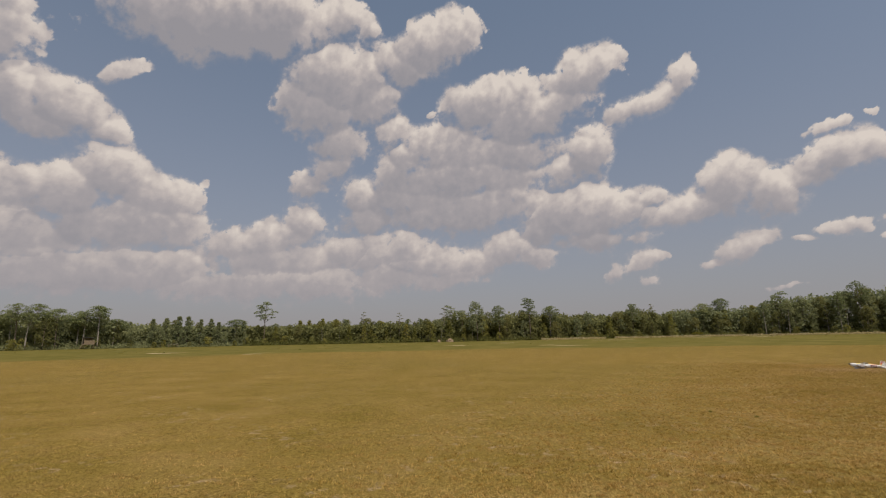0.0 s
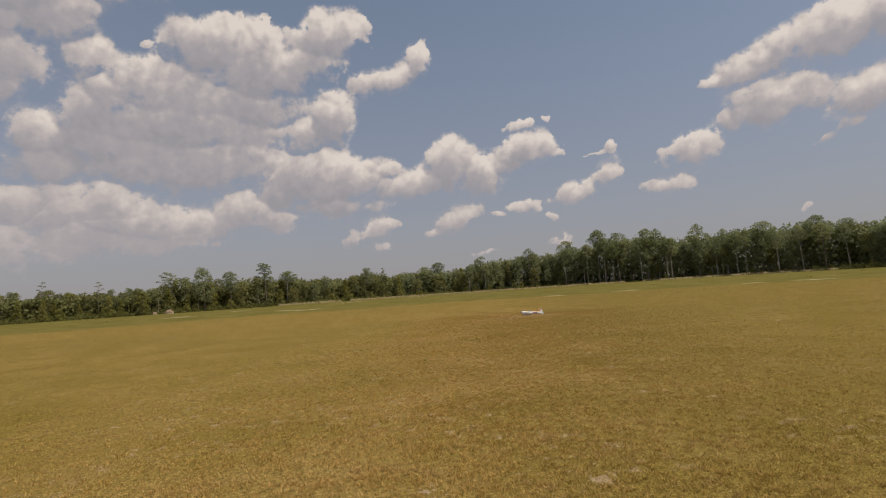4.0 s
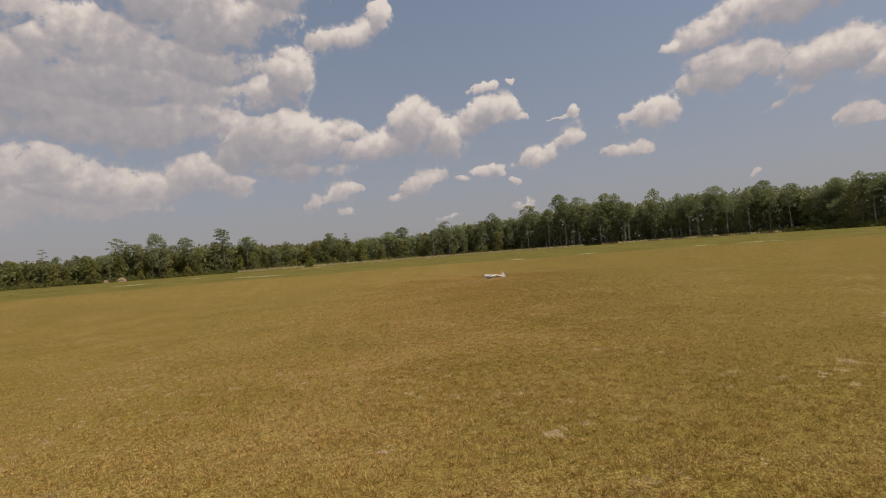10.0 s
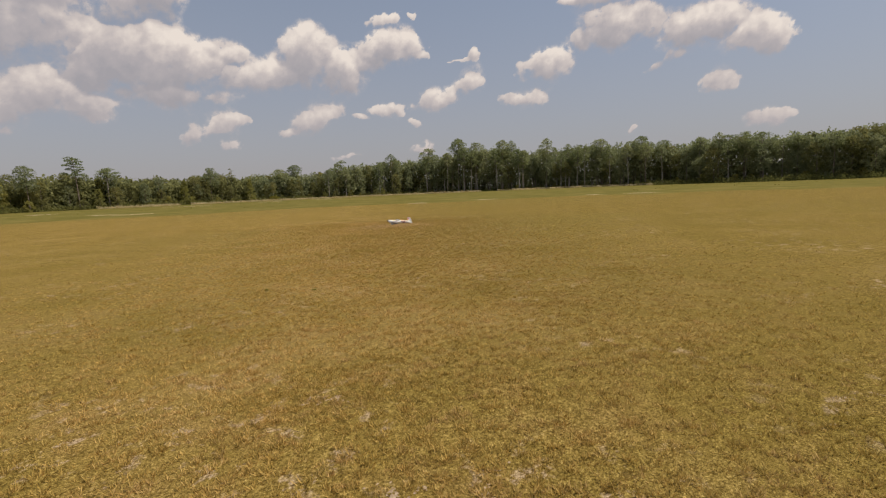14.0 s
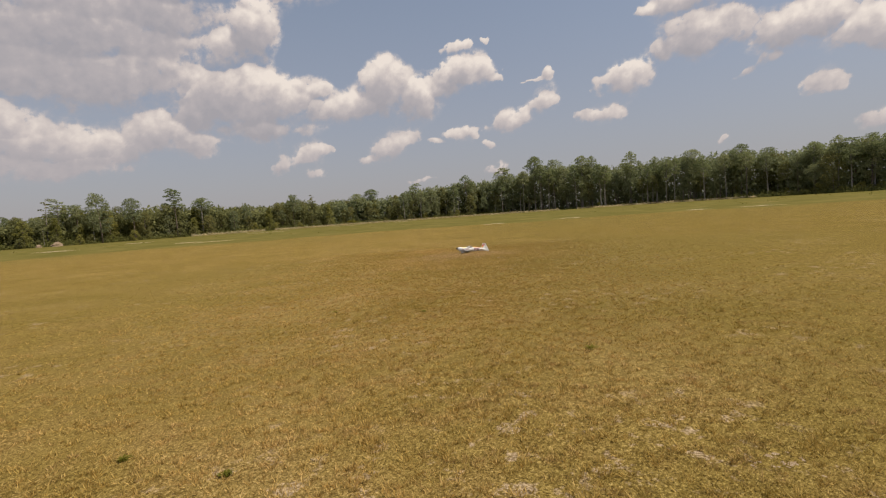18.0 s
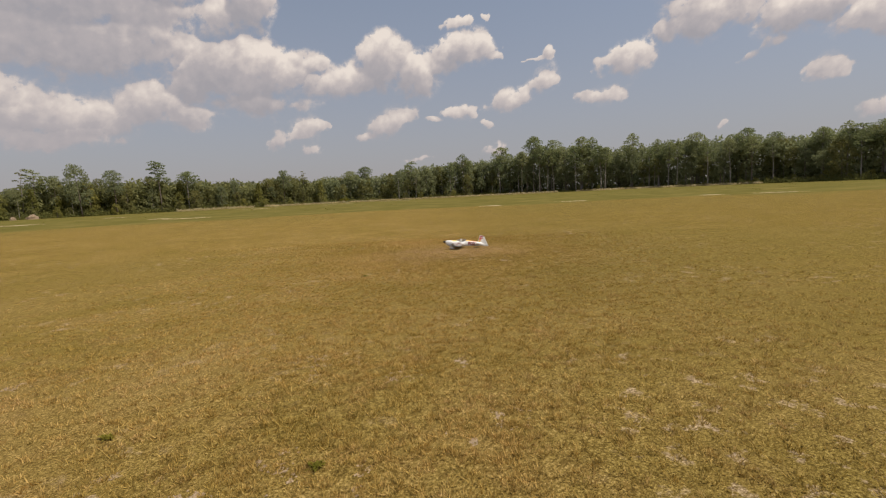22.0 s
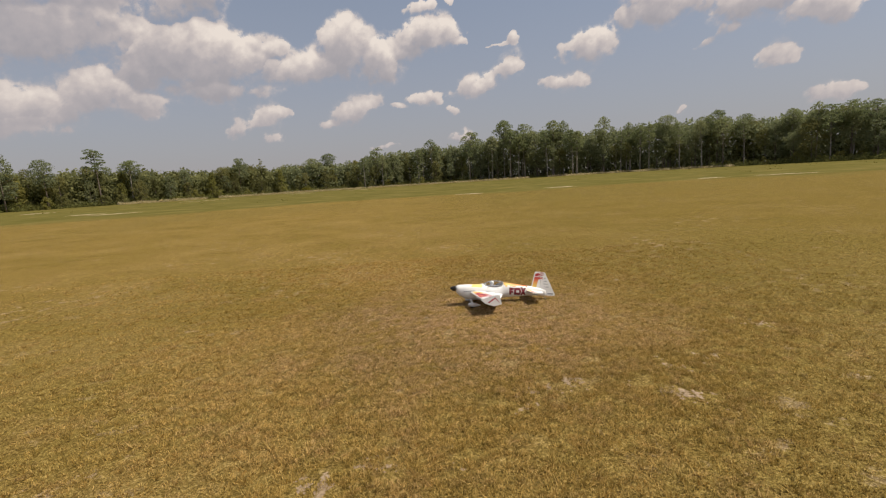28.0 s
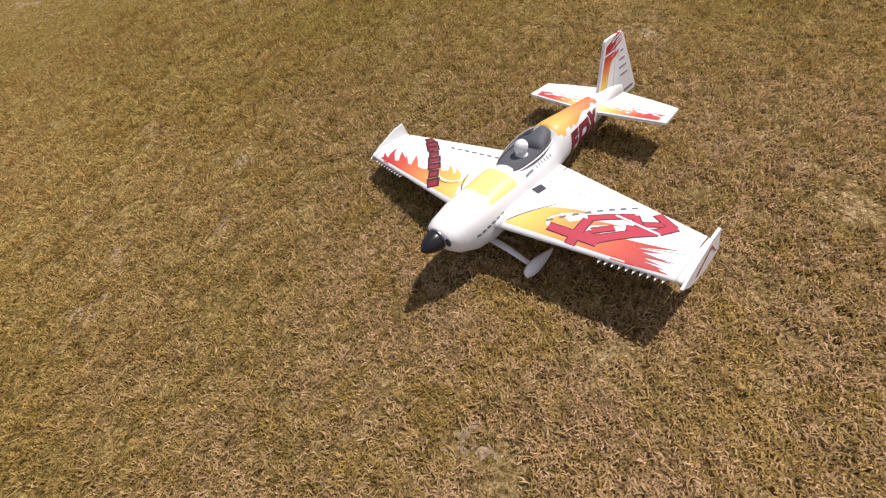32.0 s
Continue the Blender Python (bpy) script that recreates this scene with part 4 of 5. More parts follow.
def far_woods(a0, a1, leaf, seed):
    rng = np.random.default_rng(seed)
    centers, radii, counts = [], [], []
    for az in np.arange(a0, a1, 0.55):
        for depth in (6, 14, 24):
            a = az + rng.uniform(-0.3, 0.3)
            h = woods_height(a) * (rng.uniform(0.55, 0.85) if a < 8 else rng.uniform(0.66, 0.95) if a < 26 else rng.uniform(0.84, 0.99)) * (0.9 if depth < 12 else 1.0)
            x, y, z = polar(a, woods_dist(a) + depth + rng.uniform(-3, 3))
            for f in ((0.42, 0.58, 0.74, 0.88) if depth < 8 and 46 < a < 69 else (0.1, 0.3, 0.5, 0.7, 0.86, 0.95)):
                centers.append((x + rng.normal(0, 0.8), y + rng.normal(0, 0.8), z + h * f))
                radii.append((2.6, 2.6, h * 0.14))
                counts.append(38)
    # low thicket that closes the view between the trunks
    for az in np.arange(a0, a1, 0.3):
        for depth in (13, 22):
            x, y, z = polar(az + rng.uniform(-0.2, 0.2), woods_dist(az) + depth + rng.uniform(-3, 3))
            for up in (1.2, 3.4, 5.6):
                centers.append((x + rng.normal(0, 0.5), y + rng.normal(0, 0.5), z + up))
                radii.append((1.6, 1.6, 1.5))
                counts.append(26)
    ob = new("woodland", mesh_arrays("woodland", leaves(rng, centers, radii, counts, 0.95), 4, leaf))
    tagged(ob, "green mixed woodland behind the wood edge, leaves paled for haze", "woodland", kind="stuff")


far_woods(-62, -22, dusky_leaf, 7)
# this stretch has the haze painted into its leaf colour
far_woods(-22, 26, hazed_leaf, 8)
far_woods(26, 116, dusky_leaf, 18)


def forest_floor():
    """Dark brown sheet added under the trees, to darken the ground between the trunks."""
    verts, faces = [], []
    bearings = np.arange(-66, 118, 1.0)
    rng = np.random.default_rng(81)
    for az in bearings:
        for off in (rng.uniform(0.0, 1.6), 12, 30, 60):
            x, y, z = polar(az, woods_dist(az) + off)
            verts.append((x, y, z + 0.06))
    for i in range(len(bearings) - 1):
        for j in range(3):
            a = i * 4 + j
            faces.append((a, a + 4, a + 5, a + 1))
    ob = new("forest_floor", mesh_from("forest_floor", verts, faces, floor_dark, True))
    tagged(ob, "dark brown sheet added under the trees of the wood", "forest floor", kind="structure")


floor_dark = bark_material("dark_floor", (0.045, 0.036, 0.022), (0.11, 0.085, 0.05))
forest_floor()


def understory(a0, a1, leaf, seed, label):
    rng = np.random.default_rng(seed)
    centers, radii, counts = [], [], []
    for az in np.arange(a0, a1, 0.2):
        a = az + rng.uniform(-0.1, 0.1)
        if a > 69:
            h = rng.uniform(0.9, 2.4)
            x, y, z = polar(a, woods_dist(a) - rng.uniform(2.5, 6.5))
            centers.append((x, y, z + h * 0.4))
            radii.append((rng.uniform(0.7, 1.3), rng.uniform(0.7, 1.3), h * 0.6))
            counts.append(40)
        bare = 46 < a < 69
        h = rng.uniform(0.4, 1.0) if bare else rng.uniform(0.5, 1.7) * (1.6 if a > 70 or rng.random() < 0.15 else 1)
        x, y, z = polar(a, woods_dist(a) - 0.8 + rng.uniform(-2.0, 2.0))
        centers.append((x, y, z + h * 0.4))
        radii.append((rng.uniform(0.6, 1.3), rng.uniform(0.6, 1.3), h * 0.6))
        counts.append(30)
        for near, far, tall in ((4, 7, 1.5), (7, 12, 4.0)) if bare else ((1.0, 3.5, 2.2), (2.5, 6, 4.2), (5, 10, 6.5)):
            h = rng.uniform(0.5, 1.0) * tall
            x, y, z = polar(a + rng.uniform(-0.1, 0.1), woods_dist(a) + rng.uniform(near, far))
            centers.append((x, y, z + h * 0.45))
            radii.append((1.3, 1.3, h * 0.55))
            counts.append(44)
    ob = new("shrubs", mesh_arrays("shrubs", leaves(rng, centers, radii, counts, 0.4), 4, leaf))
    tagged(ob, label, "shrubs", kind="stuff")


understory(-60, -22, dusky_leaf, 9, "dark dusky green shrubs along the foot of the wood")
understory(-22, 114, shrub_leaf, 10, "low weedy yellow-green shrubs along the foot of the wood")


def verge_weeds():
    """Tufts of taller weeds on the unmown verge."""
    rng = np.random.default_rng(12)
    centers, radii, counts = [], [], []
    for _ in range(420):
        a = rng.uniform(-58, 108)
        d0 = 96.0
        x, y, z = polar(a, d0 + (woods_dist(a) - 3 - d0) * rng.random() ** 0.7)
        h = rng.uniform(0.03, 0.09)
        centers.append((x, y, z + h * 0.4))
        radii.append((rng.uniform(0.2, 0.8), rng.uniform(0.2, 0.8), h * 0.6))
        counts.append(9)
    ob = new("weeds", mesh_arrays("weeds", leaves(rng, centers, radii, counts, 0.2), 4, weed_leaf))
    tagged(ob, "rough tufts of green weeds on the unmown verge", "weeds", kind="stuff")


verge_weeds()


def patch(name, az, dist, wide, deep, label, seed):
    """A worn bare streak in the verge, lying 2 cm over the ground, longest across the line of sight."""
    rng = random.Random(seed)
    x0, y0, _ = polar(az, dist)
    ux, uy = math.cos(radians(az)), -math.sin(radians(az))
    n = 28
    ring = []
    for i in range(n):
        t = 2 * math.pi * i / n
        k = 1 + 0.25 * math.sin(3 * t + seed) + rng.uniform(-0.18, 0.18)
        p, q = wide / 2 * k * math.cos(t), deep / 2 * k * math.sin(t)
        x, y = x0 + p * ux - q * uy, y0 + p * uy + q * ux
        ring.append((x, y, float(ground_z(x, y)) + 0.03))
    verts = [(x0, y0, float(ground_z(x0, y0)) + 0.05)] + ring
    ob = new(name, mesh_from(name, verts, [(0, 1 + i, 1 + (i + 1) % n) for i in range(n)], sand_mat, True))
    tagged(ob, label, "sand", "bare sand streaks", "structure")


for k, (az, dist, wide, deep) in enumerate(((-29.6, 97, 6.0, 1.0), (-21.3, 74, 2.6, 0.7), (15.0, 90, 5.2, 0.9), (44.2, 72, 2.8, 0.7), (52.2, 77, 3.6, 0.6), (2.0, 106, 5.5, 1.0), (12.6, 96, 3.8, 0.8),
                                            (64.2, 80, 2.9, 0.6), (69.3, 80, 5.2, 0.7), (20.0, 150, 12.0, 1.2), (28.0, 165, 9.0, 1.2), (34.0, 170, 9.0, 1.0), (8.0, 128, 5.0, 1.0))):
    patch("sand_streak", az, dist, wide, deep * 1.35, "pale bare sand streak worn into the green verge", 20 + k)


def dry_strip(a0, a1, back, wide, seed):
    """A ragged strip of tall bleached grass along the foot of the wood."""
    rng = np.random.default_rng(seed)
    centers, radii, counts = [], [], []
    for az in np.arange(a0, a1, 0.09):
        for _ in range(2):
            a = az + rng.uniform(-0.05, 0.05)
            x, y, z = polar(a, woods_dist(a) - back + rng.normal(0, wide * 0.4))
            h = rng.uniform(0.45, 0.95)
            centers.append((x, y, z + h * 0.4))
            radii.append((0.4, 0.4, h * 0.6))
            counts.append(int(rng.uniform(12, 30)))
    ob = new("dry_grass", mesh_arrays("dry_grass", leaves(rng, centers, radii, counts, 0.26), 4, straw_leaf))
    tagged(ob, "strip of tall bleached grass along the foot of the wood", "grass", kind="stuff")


straw_leaf = leaf_material("straw_leaf", [(0.0, (0.5, 0.43, 0.24)), (0.5, (0.62, 0.53, 0.32)), (1.0, (0.74, 0.64, 0.41))])
for k, (a0, a1, back) in enumerate(((12.0, 19.0, 6.0), (20.0, 52.0, 5.0), (54.0, 71.0, 5.0))):
    dry_strip(a0, a1, back, 1.6, 700 + k)


def mound(az, dist, wide, high, seed):
    rng = random.Random(seed)
    bm = bmesh.new()
    bmesh.ops.create_icosphere(bm, subdivisions=3, radius=1.0)
    for v in bm.verts:
        k = 1 + 0.28 * noise.noise(v.co * 1.7 + Vector((seed, 0, 0))) + 0.12 * noise.noise(v.co * 5)
        v.co = Vector((v.co.x * wide / 2 * k, v.co.y * wide / 2.6 * k, max(v.co.z, -0.15) * high * k))
    me = bpy.data.meshes.new("dirt_mound")
    bm.to_mesh(me)
    bm.free()
    me.materials.append(dirt_mat)
    ob = new("dirt_mound", me)
    ob.matrix_basis = pose(*polar(az, dist), 0, 0, rng.uniform(0, 180))
    tagged(ob, "low heap of pale sandy dirt before the trees", "dirt mound", "dirt mounds")


mound(1.2, 172, 2.9, 1.2, 3)
mound(-0.1, 173, 1.5, 0.8, 7)


def shelter(az, dist):
    """A small raised wooden hut with a ladder."""
    root = new("wooden_hut")
    for sx in (-1, 1):
        for sy in (-1, 1):
            bm = bmesh.new()
            tube(bm, [(sx * 1.25, sy * 1.1, -0.1), (sx * 1.15, sy * 1.0, 3.4)], [0.09, 0.08], 6)
            part("post", bm, old_wood, root)
    bm = bmesh.new()
    box(bm, (0, 0, 1.45), (2.7, 2.4, 0.12))
    part("platform", bm, old_wood, root, smooth=False)
    for k in range(10):
        bm = bmesh.new()
        box(bm, (-1.2 + 0.267 * k, -1.14, 2.05), (0.24, 0.04, 1.1))
        part("board", bm, old_wood, root, smooth=False)
    bm = bmesh.new()
    box(bm, (0, 1.12, 2.3), (2.5, 0.05, 1.9))
    part("back_wall", bm, old_wood, root, smooth=False)
    bm = bmesh.new()
    box(bm, (0, 0, 3.45), (3.1, 2.9, 0.1))
    bmesh.ops.rotate(bm, cent=(0, 0, 3.45), matrix=Matrix.Rotation(0.09, 3, "Y"), verts=bm.verts)
    part("roof", bm, dark_trim, root, "dark flat sheet roof", smooth=False)
    for off in (-0.25, 0.25):
        bm = bmesh.new()
        tube(bm, [(-2.4, -0.6 + off, -0.1), (-1.3, -0.6 + off, 1.6)], [0.05, 0.05], 5)
        part("ladder_rail", bm, old_wood, root)
    for k in range(5):
        bm = bmesh.new()
        f = 0.12 + 0.18 * k
        tube(bm, [(-2.4 + 1.1 * f, -0.85, 1.7 * f - 0.1), (-2.4 + 1.1 * f, -0.35, 1.7 * f - 0.1)], [0.03, 0.03], 5)
        part("rung", bm, old_wood, root)
    root.matrix_basis = pose(*polar(az, dist), 0, 0, -az + 12)
    tagged(root, "small raised wooden hut with a flat roof by the trees", "hut")


shelter(-35.9, 182)


def stand(az, dist):
    """A low weathered table-like stand."""
    root = new("field_table")
    for sx in (-1, 1):
        for sy in (-1, 1):
            bm = bmesh.new()
            box(bm, (sx * 1.2, sy * 0.5, 0.5), (0.12, 0.12, 1.0))
            part("leg", bm, old_wood, root, smooth=False)
    for k in range(4):
        bm = bmesh.new()
        box(bm, (0, -0.48 + 0.32 * k, 1.04), (3.0, 0.29, 0.08))
        part("plank", bm, pale_bark, root, smooth=False)
    root.matrix_basis = pose(*polar(az, dist), 0, 0, -az)
    tagged(root, "low weathered grey wooden table at the field edge", "table")


stand(-28.8, 178)


def yellow_bush(az, dist):
    """A bright yellow-green bush on its own before the wood."""
    rng = np.random.default_rng(44)
    root = new("bush")
    bm = bmesh.new()
    centers, radii = [], []
    for k in range(12):
        a, out, up = k * 2.4, rng.uniform(0.2, 1.3), rng.uniform(0.5, 1.5)
        tip = (out * math.cos(a) * 1.4, out * math.sin(a), up)
        tube(bm, [(0.1 * math.cos(a), 0.1 * math.sin(a), -0.1), tip], [0.04, 0.015], 4)
        centers.append(tip)
        radii.append((0.7, 0.6, 0.45))
    part("stems", bm, bark, root)
    part("crown", mesh_arrays("crown", leaves(rng, centers, radii, [70] * 12, 0.24, 0.4), 4, weed_green), weed_green, root)
    root.matrix_basis = pose(*polar(az, dist), 0, 0, -az)
    tagged(root, "bright yellow-green bush standing before the wood edge", "bush")


yellow_bush(28.2, woods_dist(28.2) - 3.5)

# ---- the model aeroplane ----
plane = new("model_aeroplane")
PLANE_POSE = pose(22.118, 24.287, 0.199, 6.5, -6.95, 137.93) @ Matrix.Scale(0.962, 4)
tagged(plane, "white foam model aeroplane with red flames resting on grass", "model aeroplane")
# fuselage stations: x, half width, top, bottom, squareness
STATIONS = ((0.192, 0.044, 0.06, -0.006, 2.2), (0.183, 0.057, 0.068, -0.018, 2.3), (0.165, 0.066, 0.073, -0.036, 2.4), (0.15, 0.071, 0.077, -0.05, 2.5), (0.08, 0.084, 0.087, -0.084, 2.7), (0.0, 0.088, 0.092, -0.094, 2.8),
            (-0.08, 0.087, 0.098, -0.094, 2.8), (-0.13, 0.086, 0.099, -0.092, 2.8), (-0.2, 0.084, 0.088, -0.084, 2.8), (-0.3, 0.079, 0.087, -0.066, 2.7), (-0.36, 0.074, 0.1, -0.054, 2.6), (-0.39, 0.071, 0.137, -0.048, 2.5),
            (-0.425, 0.069, 0.137, -0.042, 2.4), (-0.52, 0.058, 0.128, -0.03, 2.3), (-0.62, 0.046, 0.118, -0.018, 2.3), (-0.72, 0.034, 0.109, -0.008, 2.2), (-0.82, 0.023, 0.095, 0.0, 2.0), (-0.92, 0.01, 0.07, 0.006, 2.0))


def station(x):
    xs = [s[0] for s in STATIONS][::-1]
    return [float(np.interp(x, xs, [s[k] for s in STATIONS][::-1])) for k in (1, 2, 3, 4)]


def body_y(x, z):
    w, top, bottom, n = station(x)
    mid, half = (top + bottom) / 2, (top - bottom) / 2
    t = min(abs((z - mid) / half), 0.999)
    return w * (1 - t**n) ** (1 / n)


def body_ring(x, count=32, grow=0.0):
    w, top, bottom, n = station(x)
    mid, half = (top + bottom) / 2, (top - bottom) / 2
    ring = []
    for i in range(count):
        a = 2 * math.pi * i / count
        c, s = math.cos(a), math.sin(a)
        ring.append((x, math.copysign(abs(c) ** (2 / n), c) * (w + grow), mid + math.copysign(abs(s) ** (2 / n), s) * (half + grow)))
    return ring


def fuselage():
    xs = sorted({s[0] for s in STATIONS} | set(np.round(np.arange(-0.9, 0.18, 0.04), 3)), reverse=True)
    bm = bmesh.new()
    loft(bm, [body_ring(float(x)) for x in xs])
    return part("fuselage", bm, body_mat, plane, "white foam body with yellow and orange flames")


fuselage()
# intakes and spinner
for s in (-1, 1):
    bm = bmesh.new()
    bmesh.ops.create_uvsphere(bm, u_segments=14, v_segments=8, radius=1.0)
    for v in bm.verts:
        v.co = Vector((0.189 + v.co.x * 0.005, s * 0.041 + v.co.y * 0.013, 0.03 + v.co.z * 0.017))
    part("air_intake", bm, dark_trim, plane, "dark oval air intake")
bm = bmesh.new()
prof = [(0.0, 0.034), (0.012, 0.0345), (0.03, 0.031), (0.048, 0.0235), (0.062, 0.014), (0.07, 0.006), (0.0725, 0.001)]
loft(bm, [[(0.194 + x, r * math.cos(2 * math.pi * i / 24), 0.03 + r * math.sin(2 * math.pi * i / 24)) for i in range(24)] for x, r in prof])
spinner = part("spinner", bm, black_plastic, plane, "glossy black pointed spinner")
bm = bmesh.new()
loft(bm, [[(0.19 + x, r * math.cos(2 * math.pi * i / 24), 0.03 + r * math.sin(2 * math.pi * i / 24)) for i in range(24)] for x, r in ((0, 0.036), (0.006, 0.036))])
part("backplate", bm, steel, spinner)


# wing: leading edge and chord by the distance from the middle line
def lead_x(y):
    return 0.034 - 0.138 * abs(y)


def chord(y):
    return float(np.interp(abs(y), [0, 0.655], [0.425, 0.203]))


def thick(c, t=0.12):
    return 5 * t * (0.2969 * math.sqrt(max(c, 0)) - 0.126 * c - 0.3516 * c * c + 0.2843 * c**3 - 0.1015 * c**4)


def wing_panel(bm, y0, y1, c0, c1, steps, t=0.12, z0=0.0):
    rings = []
    cs = [c0 + (c1 - c0) * (1 - math.cos(math.pi * k / 14)) / 2 for k in range(15)]
    for i in range(steps + 1):
        y = y0 + (y1 - y0) * i / steps
        ch, le = chord(y), lead_x(y)
        upper = [(le - c * ch, y, z0 + thick(c, t) * ch + 0.0005) for c in cs]
        lower = [(le - c * ch, y, z0 - thick(c, t) * ch - 0.0005) for c in reversed(cs)]
        rings.append(upper + lower)
    return loft(bm, rings)


def wing_top(y, c, lift):
    return lead_x(y) - c * chord(y), y, thick(c) * chord(y) + 0.0005 + lift


def wing_decal(name, corners, mat, lift, parent, label=""):
    """A print on the wing: four corners in span and share of chord, laid on the curved skin."""
    bm = bmesh.new()
    nu, nv = 10, 6
    grid = []
    for i in range(nu + 1):
        row = []
        for j in range(nv + 1):
            u, v = i / nu, j / nv
            y = (corners[0][0] * (1 - u) + corners[1][0] * u) * (1 - v) + (corners[3][0] * (1 - u) + corners[2][0] * u) * v
            c = (corners[0][1] * (1 - u) + corners[1][1] * u) * (1 - v) + (corners[3][1] * (1 - u) + corners[2][1] * u) * v
            row.append(bm.verts.new(wing_top(y, c, lift)))
        grid.append(row)
    for i in range(nu):
        for j in range(nv):
            bm.faces.new((grid[i][j], grid[i + 1][j], grid[i + 1][j + 1], grid[i][j + 1]))
    return part(name, bm, mat, parent, label)


for s in (1, -1):
    bm = bmesh.new()
    wing_panel(bm, s * 0.03, s * 0.1, 0, 1, 4)
    wing_panel(bm, s * 0.1, s * 0.637, 0, 0.70, 24)
    wing_panel(bm, s * 0.637, s * 0.655, 0, 1, 2)
    wing = part("wing", bm, wing_mat, plane, "white wing with a yellow to red flame along its front")
    bm = bmesh.new()
    wing_panel(bm, s * 0.104, s * 0.633, 0.712, 1, 20)
    part("aileron", bm, foam_white, plane)
    # end plate
    shape = [(-0.048, -0.012), (-0.1, 0.014), (-0.205, 0.05), (-0.252, 0.054), (-0.282, -0.045), (-0.2, -0.07), (-0.105, -0.05)]
    bm = bmesh.new()
    loft(bm, [[(x, s * y, z) for x, z in shape] for y in (0.655, 0.663)])
    plate = part("end_plate", bm, foam_white, plane, "flat white wing tip plate", smooth=False)
    for pts in (((-0.125, -0.035), (-0.205, 0.028), (-0.209, 0.016), (-0.145, -0.037)), ((-0.205, 0.028), (-0.258, -0.03), (-0.246, -0.024), (-0.209, 0.014))):
        bm = bmesh.new()
        bm.faces.new([bm.verts.new((x, s * 0.6642, z)) for x, z in pts])
        part("chevron_stripe", bm, logo_red, plate, "red chevron stripe", smooth=False)
    # saw-tooth strip under the leading edge
    for k in range(10):
        y = s * (0.435 + 0.0195 * k)
        x, ch = lead_x(y), chord(y)
        bm = bmesh.new()
        a, b2, c2 = (x + 0.012, y, -0.008), (x - 0.014, y - 0.008, -0.006), (x - 0.014, y + 0.008, -0.006)
        loft(bm, [[a, b2, c2], [(p[0], p[1], p[2] - 0.003) for p in (a, b2, c2)]])
        part("saw_tooth", bm, foam_white, wing, smooth=False)
    # stabiliser and elevator
    for name, shape, mat in (("stabiliser", ((-0.668, 0.02), (-0.698, 0.297), (-0.742, 0.295), (-0.755, 0.02)), tail_mat), ("elevator", ((-0.758, 0.03), (-0.745, 0.294), (-0.815, 0.288), (-0.835, 0.2), (-0.86, 0.045)), foam_white)):
        bm = bmesh.new()
        loft(bm, [[(x, s * y, z) for x, y in shape] for z in (0.052, 0.062)])
        part(name, bm, mat, plane, smooth=False)
    # landing gear leg, wheel cover and wheel
    bm = bmesh.new()
    tube(bm, [(0.01, s * 0.045, -0.082), (0.0, s * 0.12, -0.106), (0.0, s * 0.205, -0.128)], [0.016, 0.013, 0.01], 8, 0.35)
    part("gear_leg", bm, foam_white, plane, "thin white landing gear leg")
    bm = bmesh.new()
    prof = [(0.052, 0.002), (0.045, 0.014), (0.025, 0.021), (-0.005, 0.0225), (-0.04, 0.018), (-0.075, 0.011), (-0.1, 0.003)]
    loft(bm, [[(x, s * 0.223 + r * 0.85 * math.cos(2 * math.pi * i / 16), -0.128 + r * 1.15 * math.sin(2 * math.pi * i / 16)) for i in range(16)] for x, r in prof])
    part("wheel_cover", bm, foam_white, plane, "white teardrop wheel cover")
    bm = bmesh.new()
    prof = [(-0.009, 0.018), (-0.008, 0.027), (0.0, 0.03), (0.008, 0.027), (0.009, 0.018)]
    loft(bm, [[(0.005 + r * math.cos(2 * math.pi * i / 20), s * 0.223 + o, -0.136 + r * math.sin(2 * math.pi * i / 20)) for i in range(20)] for o, r in prof])
    part("wheel", bm, rubber, plane, "small black rubber wheel")

# prints on the upper wings: plain bars in the logo's colours
logo = new("wing_print")
logo.parent = plane


def wing_stroke(name, a, e, wide, mat, lift, label=""):
    """A straight bar of a print, from point to point in span and share of chord, laid on the skin."""
    (y0, c0), (y1, c1) = a, e
    p, q = Vector((y0, lead_x(y0) - c0 * chord(y0))), Vector((y1, lead_x(y1) - c1 * chord(y1)))
    along = (q - p).normalized()
    side = Vector((-along.y, along.x)) * wide / 2
    quad = [p - side, q - side, q + side, p + side]
    wing_decal(name, [(v.x, min(max((lead_x(v.x) - v.y) / chord(v.x), 0.01), 1.0)) for v in quad], mat, lift, logo, label)


LOGO = (((0.245, 0.15), (0.405, 0.15), 0.029), ((0.33, 0.41), (0.338, 0.03), 0.028), ((0.326, 0.42), (0.435, 0.745), 0.024), ((0.43, 0.755), (0.468, 0.61), 0.021), ((0.385, 0.15), (0.517, 0.63), 0.03),
        ((0.365, 0.27), (0.413, 0.43), 0.022), ((0.352, 0.23), (0.398, 0.17), 0.022), ((0.438, 0.5), (0.492, 0.585), 0.024), ((0.479, 0.94), (0.548, 0.83), 0.026), ((0.551, 0.87), (0.52, 0.64), 0.028), ((0.471, 0.67), (0.517, 0.81), 0.021))
for n, (a, e, wide) in enumerate(LOGO):
    wing_stroke("logo_block", a, e, wide + 0.007, logo_dark, 0.0008 + 0.00002 * n, "dark logo outline")
    wing_stroke("logo_block", a, e, wide, logo_red, 0.0012 + 0.00002 * n, "red logo block")
wing_stroke("logo_block", (0.385, 0.63), (0.528, 0.615), 0.009, foam_white, 0.0017, "white slash across the logo")


